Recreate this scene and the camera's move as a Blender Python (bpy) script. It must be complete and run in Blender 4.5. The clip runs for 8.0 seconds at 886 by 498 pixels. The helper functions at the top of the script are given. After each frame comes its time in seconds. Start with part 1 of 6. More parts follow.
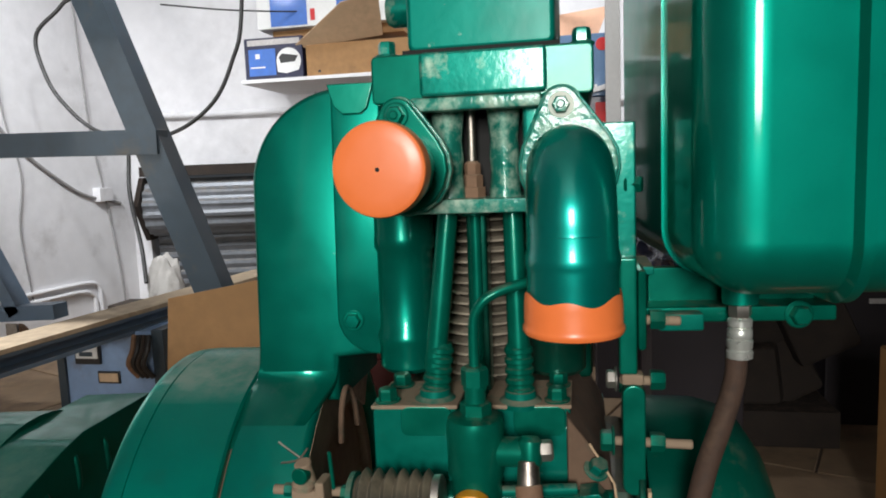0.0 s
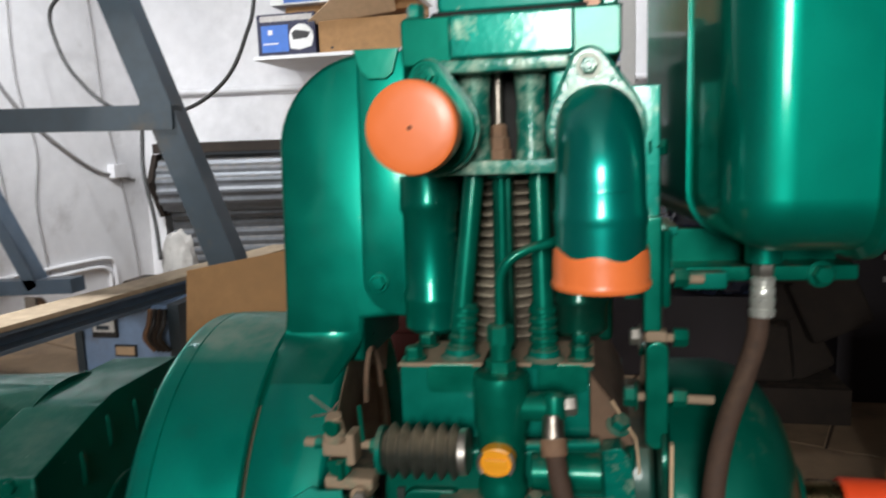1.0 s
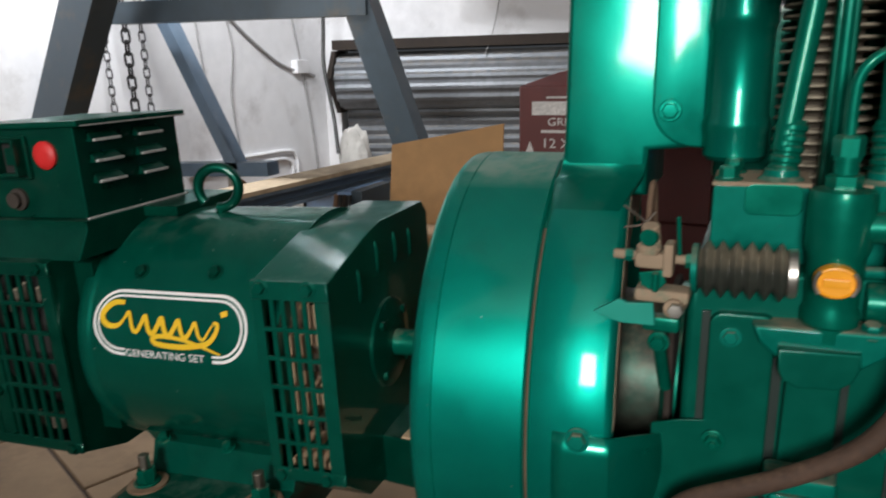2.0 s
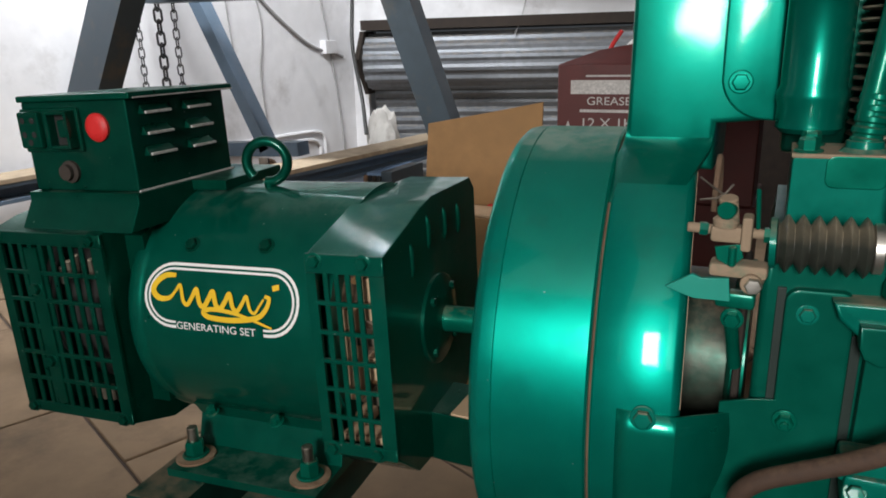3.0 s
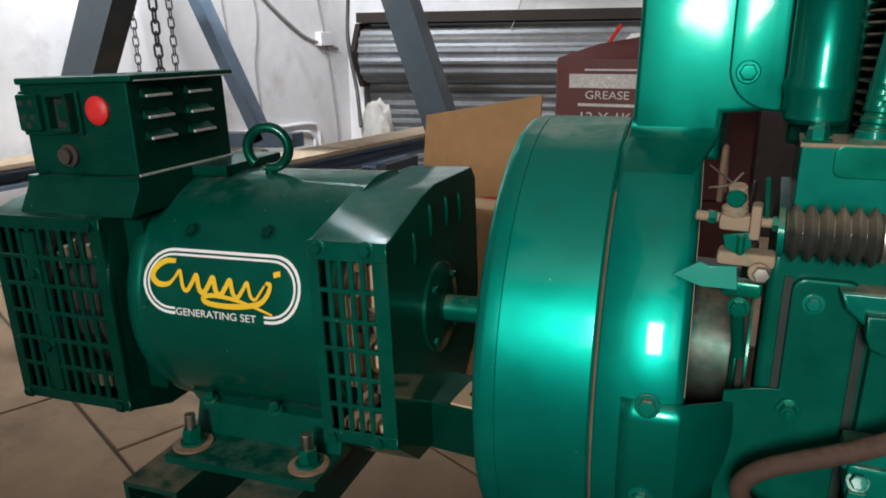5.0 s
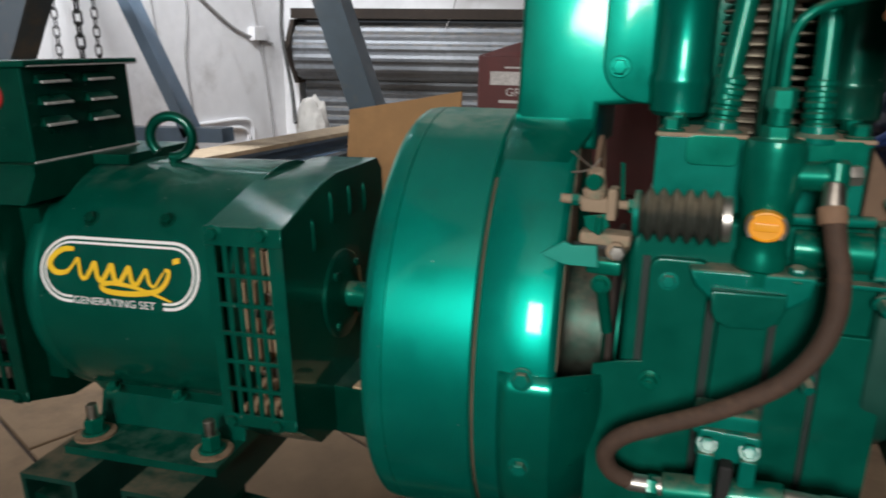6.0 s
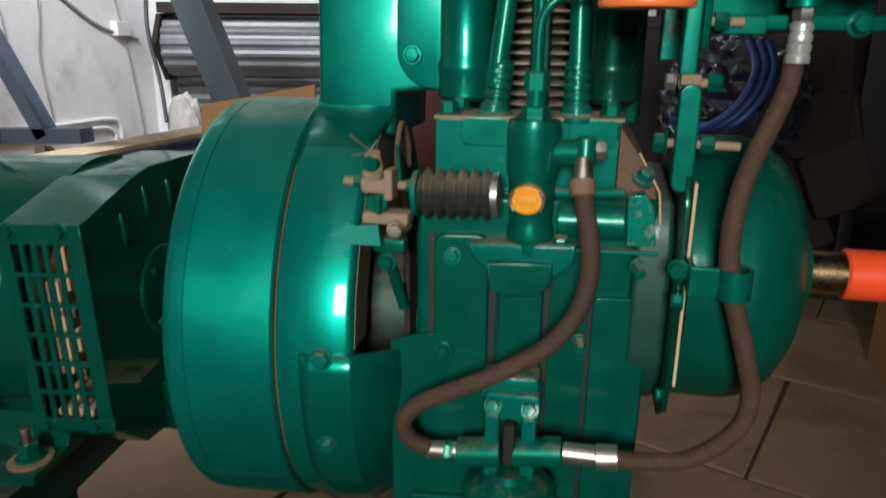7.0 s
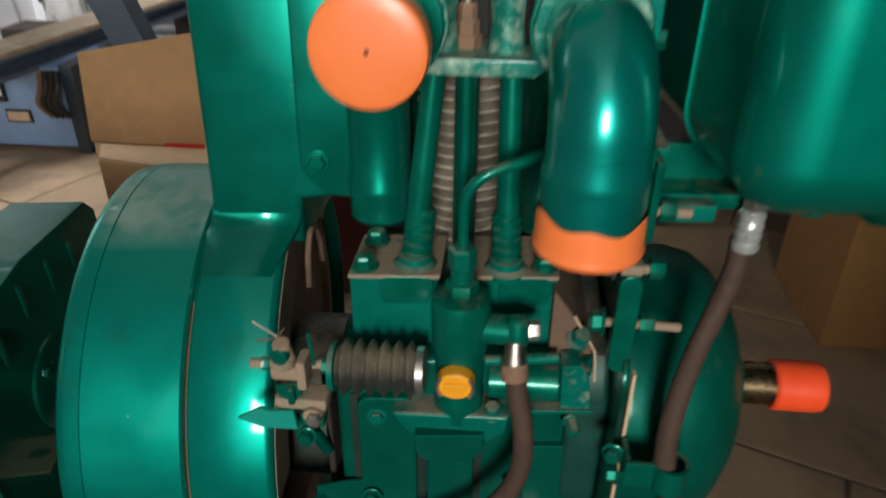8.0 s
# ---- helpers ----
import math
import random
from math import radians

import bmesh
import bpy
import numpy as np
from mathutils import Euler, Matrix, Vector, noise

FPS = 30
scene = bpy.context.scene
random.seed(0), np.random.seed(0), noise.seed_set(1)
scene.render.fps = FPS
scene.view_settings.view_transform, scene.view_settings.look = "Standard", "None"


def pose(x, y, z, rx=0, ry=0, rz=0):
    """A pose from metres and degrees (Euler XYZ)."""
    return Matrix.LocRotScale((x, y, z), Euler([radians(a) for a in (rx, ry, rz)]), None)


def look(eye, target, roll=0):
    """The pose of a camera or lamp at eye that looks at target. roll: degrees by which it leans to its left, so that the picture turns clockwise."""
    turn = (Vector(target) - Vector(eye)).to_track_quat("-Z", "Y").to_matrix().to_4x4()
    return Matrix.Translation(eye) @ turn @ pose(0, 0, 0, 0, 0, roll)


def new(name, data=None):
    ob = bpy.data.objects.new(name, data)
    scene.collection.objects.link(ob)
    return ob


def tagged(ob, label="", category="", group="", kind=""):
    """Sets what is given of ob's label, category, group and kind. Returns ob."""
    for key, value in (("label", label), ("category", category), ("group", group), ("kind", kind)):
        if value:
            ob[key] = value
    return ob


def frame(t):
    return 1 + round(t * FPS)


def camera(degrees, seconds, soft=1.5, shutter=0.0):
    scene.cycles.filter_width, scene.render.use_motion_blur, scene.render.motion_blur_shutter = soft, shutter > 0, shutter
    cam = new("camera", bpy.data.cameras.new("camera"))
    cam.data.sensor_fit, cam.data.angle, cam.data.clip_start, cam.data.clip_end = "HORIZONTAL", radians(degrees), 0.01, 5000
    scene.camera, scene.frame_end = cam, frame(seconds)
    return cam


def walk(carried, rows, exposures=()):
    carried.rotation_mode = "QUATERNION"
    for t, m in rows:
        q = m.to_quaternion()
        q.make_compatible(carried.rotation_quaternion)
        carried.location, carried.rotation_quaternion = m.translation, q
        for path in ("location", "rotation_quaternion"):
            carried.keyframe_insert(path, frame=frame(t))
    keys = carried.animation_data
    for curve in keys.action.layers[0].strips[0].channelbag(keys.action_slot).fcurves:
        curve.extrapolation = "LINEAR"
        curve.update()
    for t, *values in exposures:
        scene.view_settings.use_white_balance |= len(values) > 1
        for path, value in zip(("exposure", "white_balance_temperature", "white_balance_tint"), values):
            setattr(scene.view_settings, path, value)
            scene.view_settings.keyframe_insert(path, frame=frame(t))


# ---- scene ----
cam = camera(65.0, 8.0, 1.8, 0.4)
PATH = [
    (0, (0.154, 0.162, 0.635), (-0.23, 2.112, 0.406), -2.2),
    (0.5, (0.163, 0.158, 0.643), (-0.198, 2.114, 0.433), -2.1),
    (1, (0.143, 0.147, 0.622), (-0.268, 2.084, 0.338), -2.0),
    (1.5, (0.07, 0.12, 0.576), (-0.612, 1.953, 0.158), -1.9),
    (2, (0.022, 0.112, 0.544), (-0.776, 1.874, 0.034), -1.5),
    (2.2, (0.009, 0.107, 0.539), (-0.829, 1.841, 0.0), -2.1),
    (3.3, (-0.012, 0.103, 0.532), (-0.861, 1.826, -0.023), -1.2),
    (3.5, (-0.011, 0.101, 0.53), (-0.859, 1.824, -0.027), -1.0),
    (4, (-0.023, 0.104, 0.526), (-0.834, 1.839, -0.049), 0.1),
    (4.2, (-0.025, 0.107, 0.523), (-0.824, 1.849, -0.048), 0.4),
    (5.3, (-0.018, 0.094, 0.527), (-0.85, 1.822, -0.039), -0.7),
    (5.5, (-0.011, 0.091, 0.526), (-0.837, 1.822, -0.041), -0.4),
    (6, (0.033, 0.095, 0.52), (-0.645, 1.889, -0.049), 0.7),
    (6.5, (0.094, 0.092, 0.515), (-0.426, 1.937, -0.058), 0.4),
    (6.9, (0.113, 0.089, 0.506), (-0.274, 1.964, -0.074), 1.2),
    (7, (0.124, 0.1, 0.515), (-0.28, 1.972, -0.062), 0.5),
    (7.3, (0.115, 0.131, 0.537), (-0.190, 2.040, 0.024), 1.0),
    (7.5, (0.103, 0.172, 0.566), (-0.174, 2.067, -0.008), 0.5),
    (7.6, (0.094, 0.176, 0.589), (-0.174, 2.053, -0.101), 0.2),
    (7.7, (0.100, 0.206, 0.614), (-0.170, 2.040, -0.170), 0.5),
    (7.8, (0.099, 0.226, 0.643), (-0.132, 2.027, -0.196), 0.7),
    (8, (0.103, 0.242, 0.720), (-0.060, 1.972, -0.268), 0.6),
]
walk(cam, [(t, look(eye, target, roll)) for t, eye, target, roll in PATH], [(0.0, -0.12), (1.2, -0.1), (2.0, 0.0), (8.0, 0.0)])

# ---- light ----
FLOOR = -0.30
world = bpy.data.worlds.new("world")
scene.world = world
world.use_nodes = True
world.node_tree.nodes["Background"].inputs[0].default_value = (0.75, 0.82, 0.9, 1)
world.node_tree.nodes["Background"].inputs[1].default_value = 0.06
scene.view_settings.exposure = 0.0


def area_lamp(name, place, target, sx, sy, watts, colour, spread=180):
    data = bpy.data.lights.new(name, "AREA")
    data.shape, data.size, data.size_y, data.energy, data.color = "RECTANGLE", sx, sy, watts, colour
    data.spread = radians(spread)
    ob = new(name, data)
    ob.matrix_world = look(place, target)
    return ob


# daylight in the doorway behind the walker, then added fill lamps without a seen source
area_lamp("door_daylight", (0.20, -2.35, 1.22), (0.0, 1.0, 0.5), 0.62, 0.86, 88, (1.0, 0.98, 0.95))
area_lamp("window_daylight", (-2.93, 0.1, 1.1), (-1.5, 4.0, 0.2), 1.0, 1.1, 8, (0.93, 0.97, 1.0), 110)
# two unseen strip lamps, added high up to brighten the walls
area_lamp("batten_light", (-1.8, 2.0, 2.10), (-2.5, 3.7, -0.9), 1.2, 0.06, 66, (0.95, 0.97, 1.0), 130)
area_lamp("batten_light", (0.4, 3.0, 2.28), (0.1, 4.5, 1.2), 1.2, 0.06, 22, (0.95, 0.97, 1.0), 120)

# ---- materials ----


def material(name, colour, rough=0.5, metal=0.0, coat=0.0, grain=40.0, vary=0.25, bump=0.15, bump_scale=120.0,
             dust=0.0, dust_colour=(0.40, 0.29, 0.195), stains=None, stain_scale=4.0, stain_amount=0.0, speck=0.0, gloss=0.07, tint=None, settle=(0.35, 1.0)):
    m = bpy.data.materials.new(name)
    m.use_nodes = True
    nt = m.node_tree
    n, l = nt.nodes, nt.links
    b = n["Principled BSDF"]
    tc = n.new("ShaderNodeTexCoord")

    def noise_node(scale, detail=4.0, rough_=0.55):
        t = n.new("ShaderNodeTexNoise")
        t.inputs["Scale"].default_value, t.inputs["Detail"].default_value, t.inputs["Roughness"].default_value = scale, detail, rough_
        l.new(tc.outputs["Object"], t.inputs["Vector"])
        return t

    def ramp(src, a, c):
        r = n.new("ShaderNodeMapRange")
        r.inputs[1].default_value, r.inputs[2].default_value = a, c
        l.new(src, r.inputs[0])
        return r.outputs[0]

    def mix(fac, one, two, kind="MIX"):
        x = n.new("ShaderNodeMix")
        x.data_type, x.blend_type = "RGBA", kind
        for sock, val in ((x.inputs[0], fac), (x.inputs[6], one), (x.inputs[7], two)):
            if isinstance(val, (int, float)):
                sock.default_value = val
            elif isinstance(val, tuple):
                sock.default_value = (*val, 1)
            else:
                l.new(val, sock)
        return x.outputs[2]

    fine, broad = noise_node(grain), noise_node(grain / 9, 3.0)
    dark = tuple(c * (1 - vary) for c in colour)
    light = tuple(min(1, c * (1 + vary) + 0.002) for c in colour)
    col = mix(ramp(fine.outputs[0], 0.3, 0.7), dark, light)
    col = mix(ramp(broad.outputs[0], 0.35, 0.75), col, tuple(c * (1 - vary * 0.6) for c in colour))
    rgh = ramp(fine.outputs[0], 0.2, 0.8)
    mr = n.new("ShaderNodeMapRange")
    mr.inputs[3].default_value, mr.inputs[4].default_value = max(0.03, rough - 0.08), min(1, rough + 0.1)
    l.new(rgh, mr.inputs[0])
    rough_out = mr.outputs[0]
    cover = []
    if stains:
        st = noise_node(stain_scale, 6.0, 0.65)
        worn = ramp(st.outputs[0], 0.62 - stain_amount * 0.3, 0.8)
        cover.append(worn)
        col = mix(worn, col, stains)
    if dust:
        geo = n.new("ShaderNodeNewGeometry")
        sep = n.new("ShaderNodeSeparateXYZ")
        l.new(geo.outputs["Normal"], sep.inputs[0])
        up = ramp(sep.outputs[2], *settle)
        dn = noise_node(28.0, 5.0, 0.7)
        mul = n.new("ShaderNodeMath")
        mul.operation = "MULTIPLY"
        l.new(up, mul.inputs[0])
        l.new(ramp(dn.outputs[0], 0.66 - 0.4 * dust, 0.72 - 0.16 * dust), mul.inputs[1])
        m2 = n.new("ShaderNodeMath")
        m2.operation = "MULTIPLY"
        m2.inputs[1].default_value = min(1.0, dust * 1.1)
        l.new(mul.outputs[0], m2.inputs[0])
        col = mix(m2.outputs[0], col, dust_colour)
        mx = n.new("ShaderNodeMix")
        l.new(m2.outputs[0], mx.inputs[0])
        l.new(rough_out, mx.inputs[2])
        mx.inputs[3].default_value = 0.9
        rough_out = mx.outputs[0]
        cover.append(m2.outputs[0])
    if speck:
        vs = n.new("ShaderNodeTexVoronoi")
        vs.inputs["Scale"].default_value = 38.0
        l.new(tc.outputs["Object"], vs.inputs["Vector"])
        col = mix(ramp(vs.outputs["Distance"], 0.16 * speck, 0.09 * speck), col, dust_colour)
    l.new(col, b.inputs["Base Color"])
    l.new(rough_out, b.inputs["Roughness"])
    b.inputs["Metallic"].default_value = metal
    if tint:
        b.inputs["Specular Tint"].default_value = (*tint, 1)
        b.inputs["Specular IOR Level"].default_value = 0.3
    b.inputs["Coat Weight"].default_value = coat
    if coat and cover:
        # dust and wear dull the clear gloss
        left = None
        for c in cover:
            k = n.new("ShaderNodeMath")
            k.operation = "MULTIPLY_ADD"
            k.inputs[1].default_value, k.inputs[2].default_value = -0.85, 1.0
            l.new(c, k.inputs[0])
            if left is None:
                left = k.outputs[0]
            else:
                p = n.new("ShaderNodeMath")
                p.operation = "MULTIPLY"
                l.new(left, p.inputs[0])
                l.new(k.outputs[0], p.inputs[1])
                left = p.outputs[0]
        w = n.new("ShaderNodeMath")
        w.operation = "MULTIPLY"
        w.inputs[1].default_value = coat
        l.new(left, w.inputs[0])
        l.new(w.outputs[0], b.inputs["Coat Weight"])
    b.inputs["Coat Roughness"].default_value = gloss
    if bump:
        bt = noise_node(bump_scale, 2.0)
        bp = n.new("ShaderNodeBump")
        bp.inputs["Strength"].default_value, bp.inputs["Distance"].default_value = bump, 0.0015
        l.new(bt.outputs[0], bp.inputs["Height"])
        l.new(bp.outputs[0], b.inputs["Normal"])
        if coat:
            l.new(bp.outputs[0], b.inputs["Coat Normal"])
    return m


# pale green dust on enamel tops also carries the reflected wall in its colour
ENAMEL = material("green_enamel", (0.0, 0.190, 0.132), 0.33, 0.62, 0.55, 26, 0.10, 0.022, 200, dust=0.30, dust_colour=(0.17, 0.30, 0.245), settle=(0.72, 1.0), speck=0.22, gloss=0.10, stains=(0.02, 0.17, 0.125), stain_scale=8, stain_amount=0.1, tint=(0.15, 1.0, 0.8))
# pale top band: some dust, and the wall's glare put into the dust colour
DRUMTOP = material("green_enamel_dust_and_glare_top", (0.0, 0.270, 0.200), 0.37, 0.68, 0.55, 26, 0.10, 0.022, 200, dust=1.0, dust_colour=(0.30, 0.41, 0.355), settle=(0.905, 0.960), speck=0.22, gloss=0.08, stains=(0.02, 0.19, 0.14), stain_scale=8, stain_amount=0.1, tint=(0.15, 1.0, 0.8))
DUCTGREEN = material("green_enamel_with_dust_blots", (0.0, 0.170, 0.118), 0.33, 0.62, 0.55, 26, 0.10, 0.022, 200, dust=0.30, dust_colour=(0.17, 0.30, 0.245), settle=(0.72, 1.0), speck=0.25, gloss=0.10, stains=(0.20, 0.32, 0.25), stain_scale=42, stain_amount=-0.2, tint=(0.15, 1.0, 0.8))
CAST = material("green_painted_casting", (0.0, 0.128, 0.082), 0.36, 0.40, 0.3, 40, 0.18, 0.07, 90, dust=0.42, gloss=0.12, tint=(0.15, 1.0, 0.8))
# matt finish; darker than CAST to carry the dimness low on the engine
CASE = material("matt_green_casting_dimmed", (0.0, 0.080, 0.052), 0.45, 0.2, 0.2, 30, 0.22, 0.10, 90, dust=0.15, gloss=0.15, tint=(0.15, 1.0, 0.8))
CAST_DUSTY = material("dusty_green_casting", (0.0, 0.130, 0.092), 0.45, 0.15, 0.2, 50, 0.2, 0.10, 100, dust=0.7, dust_colour=(0.36, 0.27, 0.19), tint=(0.15, 1.0, 0.8))
# the pale stains are dust and also painted, broken-up highlights
ROUGHCAST = material("rough_green_casting", (0.0, 0.180, 0.130), 0.34, 0.35, 0.8, 70, 0.25, 0.10, 150, dust=0.35, gloss=0.12, stains=(0.42, 0.50, 0.38), stain_scale=48, stain_amount=0.22, tint=(0.15, 1.0, 0.8))
# dark green paint; also puts shade on the rear cover, right column and timing flange
DARKGREEN = material("dark_and_shaded_green_enamel", (0.0, 0.056, 0.034), 0.32, 0.45, 0.45, 35, 0.2, 0.06, 60, dust=0.4, dust_colour=(0.13, 0.20, 0.16), settle=(0.6, 1.0), speck=0.35, gloss=0.1, stains=(0.03, 0.07, 0.05), stain_scale=7, stain_amount=0.1, tint=(0.15, 1.0, 0.8))
ALTGREEN = material("alternator_green_enamel_lit", (0.0, 0.098, 0.064), 0.34, 0.45, 0.7, 35, 0.12, 0.03, 60, dust=0.5, dust_colour=(0.17, 0.24, 0.20), settle=(0.82, 1.0), speck=0.3, gloss=0.08, stains=(0.03, 0.08, 0.055), stain_scale=7, stain_amount=0.1, tint=(0.15, 1.0, 0.8))
ENAMELDARK = material("dusty_dark_green_lid", (0.0, 0.068, 0.041), 0.3, 0.4, 0.6, 35, 0.15, 0.05, 60, dust=0.8, dust_colour=(0.13, 0.17, 0.145), settle=(0.7, 1.0), gloss=0.1, tint=(0.15, 1.0, 0.8))
TANKGREEN = material("glossy_green_enamel", (0.0, 0.245, 0.170), 0.45, 0.72, 0.6, 20, 0.08, 0.006, 30, dust=0.1, gloss=0.09, tint=(0.15, 1.0, 0.8))
WORN = material("worn_green_casting", (0.01, 0.19, 0.135), 0.45, 0.15, 0.6, 70, 0.3, 0.25, 200, dust=0.5, dust_colour=(0.50, 0.55, 0.44), stains=(0.56, 0.62, 0.49), stain_scale=70, stain_amount=0.55, tint=(0.3, 1.0, 0.85))
PALECHIP = material("bare_chipped_steel", (0.50, 0.54, 0.46), 0.55, 0.3, 0, 90, 0.2, 0.2, 200)
GROOVEDARK = material("groove_dark", (0.008, 0.022, 0.017), 0.6, 0, 0.1, 40, 0.3, 0.1, 90)
LEVER = material("flat_teal_paint", (0.0, 0.27, 0.20), 0.5, 0.0, 0.2, 40, 0.1, 0.04, 90, gloss=0.15)
FERRULE = material("bright_crimped_steel", (0.74, 0.76, 0.70), 0.30, 0.65, 0, 90, 0.15, 0.1, 180)
ELBOWGREEN = material("deep_teal_enamel", (0.0, 0.270, 0.220), 0.34, 0.70, 1.0, 20, 0.08, 0.02, 30, dust=0.15, gloss=0.15, tint=(0.15, 1.0, 0.8))
ORANGE = material("orange_plastic", (0.96, 0.220, 0.055), 0.36, 0, 0.15, 50, 0.06, 0.05, 80, gloss=0.2)
REDORANGE = material("red_orange_plastic", (0.95, 0.085, 0.02), 0.4, 0, 0, 50, 0.06, 0.05, 80)
RED = material("red_plastic", (0.62, 0.02, 0.02), 0.5, 0, 0, 60, 0.1, 0.04, 90)
YELLOW = material("yellow_plastic", (0.85, 0.35, 0.015), 0.35, 0, 0, 50, 0.08, 0.05, 90)
HOSE = material("dusty_rubber_hose", (0.064, 0.035, 0.022), 0.8, 0, 0, 160, 0.3, 0.3, 260, dust=0.4, dust_colour=(0.26, 0.17, 0.105), stains=(0.05, 0.03, 0.02), stain_scale=14, stain_amount=0.15)
CHROME = material("bright_steel", (0.55, 0.52, 0.47), 0.33, 0.9, 0, 80, 0.18, 0.1, 150, dust=0.45, stains=(0.2, 0.15, 0.1), stain_scale=70, stain_amount=0.15)
STEEL = material("dull_steel", (0.42, 0.37, 0.32), 0.4, 1.0, 0, 90, 0.25, 0.2, 180, dust=0.5)
HUBSTEEL = material("dusty_bare_steel", (0.075, 0.085, 0.065), 0.4, 0.5, 0, 90, 0.25, 0.1, 120, dust=0.6, stains=(0.01, 0.10, 0.07), stain_scale=20, stain_amount=0.5)
BROWNCARD = material("orange_brown_cardboard", (0.36, 0.18, 0.058), 0.85, 0, 0, 24, 0.2, 0.12, 100, stains=(0.12, 0.06, 0.025), stain_scale=6, stain_amount=0.2)
DUSTIRON = material("dust_covered_iron", (0.40, 0.29, 0.20), 0.85, 0, 0, 50, 0.2, 0.3, 120, stains=(0.14, 0.09, 0.06), stain_scale=18, stain_amount=0.3)
BRASS = material("greased_steel_shaft", (0.42, 0.30, 0.16), 0.28, 1.0, 0, 90, 0.3, 0.15, 180, stains=(0.10, 0.05, 0.03), stain_scale=30, stain_amount=0.5)
RUST = material("rusty_dusty_steel", (0.26, 0.15, 0.09), 0.8, 0.1, 0, 70, 0.35, 0.4, 160, dust=0.7)
BOOT = material("dusty_rubber_boot", (0.040, 0.044, 0.035), 0.5, 0, 0.2, 90, 0.25, 0.2, 180, dust=1.0, dust_colour=(0.36, 0.29, 0.195), settle=(0.10, 0.85))
LINKDUST = material("dust_caked_linkage", (0.31, 0.225, 0.15), 0.85, 0, 0, 60, 0.2, 0.4, 140, stains=(0.02, 0.14, 0.09), stain_scale=60, stain_amount=0.25)
DUSTBROWN = material("brown_dust_caked_casting", (0.15, 0.092, 0.058), 0.9, 0, 0, 50, 0.3, 0.4, 140, dust=0.5, dust_colour=(0.24, 0.16, 0.105), stains=(0.03, 0.07, 0.05), stain_scale=30, stain_amount=0.2)
ROCKER = material("chipped_green_enamel", (0.0, 0.190, 0.138), 0.46, 0.3, 0.15, 40, 0.15, 0.05, 120, gloss=0.2, stains=(0.42, 0.48, 0.40), stain_scale=75, stain_amount=-0.1, tint=(0.15, 1.0, 0.8))
DUSTYDARK = material("dusty_dark_green_steel", (0.004, 0.060, 0.042), 0.45, 0.2, 0.2, 30, 0.25, 0.1, 70, dust=0.8, dust_colour=(0.19, 0.15, 0.10))
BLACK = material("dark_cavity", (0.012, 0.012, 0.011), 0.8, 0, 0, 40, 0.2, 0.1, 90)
# cream dust over a base darkened to put shade into the fin gaps
FINS = material("dusty_alloy_fin", (0.11, 0.092, 0.068), 0.7, 0.15, 0, 80, 0.3, 0.2, 160, dust=0.9, dust_colour=(0.50, 0.43, 0.32), settle=(0.0, 0.6))
COPPER = material("copper_winding", (0.17, 0.115, 0.075), 0.45, 0.3, 0, 100, 0.5, 0.4, 200)
WALLPAINT = material("whitewashed_plaster", (0.83, 0.825, 0.84), 0.85, 0, 0, 12, 0.07, 0.35, 30, stains=(0.50, 0.48, 0.47), stain_scale=2.2, stain_amount=0.14)
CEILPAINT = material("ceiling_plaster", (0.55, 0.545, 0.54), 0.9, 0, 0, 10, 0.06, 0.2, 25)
STONE = material("stone_floor_slab", (0.30, 0.205, 0.125), 0.88, 0, 0, 9, 0.2, 0.15, 60, stains=(0.085, 0.06, 0.043), stain_scale=3.2, stain_amount=0.35)
SACK = material("dusty_woven_sack", (0.50, 0.48, 0.45), 0.8, 0, 0, 16, 0.25, 0.3, 90, stains=(0.2, 0.17, 0.14), stain_scale=9, stain_amount=0.25)
GREYWALL = material("dingy_plaster", (0.33, 0.325, 0.32), 0.9, 0, 0, 9, 0.12, 0.25, 26, stains=(0.2, 0.19, 0.18), stain_scale=1.4, stain_amount=0.15)
DARKCRATE = material("dark_plum_crate", (0.022, 0.016, 0.020), 0.6, 0, 0, 14, 0.3, 0.1, 60)
GROUT = material("floor_joint", (0.09, 0.065, 0.05), 0.9, 0, 0, 50, 0.3, 0.4, 90)
STEELBLUE = material("blue_grey_paint", (0.105, 0.155, 0.215), 0.45, 0, 0.1, 14, 0.18, 0.1, 60, dust=0.5, dust_colour=(0.3, 0.25, 0.2))
STEELGREY = material("dark_slate_paint", (0.035, 0.055, 0.072), 0.5, 0, 0.1, 14, 0.2, 0.1, 60, dust=0.4, stains=(0.10, 0.08, 0.055), stain_scale=5, stain_amount=0.12)
LIGHTBLUE = material("light_blue_paint", (0.24, 0.36, 0.56), 0.45, 0, 0.1, 20, 0.12, 0.08, 60, stains=(0.2, 0.22, 0.26), stain_scale=6, stain_amount=0.1)
SHUTTER = material("galvanised_slat", (0.20, 0.215, 0.235), 0.45, 0.5, 0, 25, 0.2, 0.1, 90, dust=0.7, dust_colour=(0.42, 0.37, 0.31))
CARDBOARD = material("cardboard", (0.36, 0.20, 0.085), 0.85, 0, 0, 30, 0.16, 0.12, 120, stains=(0.22, 0.12, 0.06), stain_scale=7, stain_amount=0.12)
PALECARD = material("pale_cardboard", (0.60, 0.42, 0.26), 0.85, 0, 0, 30, 0.12, 0.12, 120)
MAROON = material("maroon_printed_card", (0.105, 0.022, 0.020), 0.55, 0, 0.1, 30, 0.18, 0.08, 100)
BLUECARD = material("blue_printed_card", (0.045, 0.16, 0.55), 0.5, 0, 0.15, 30, 0.12, 0.06, 100)
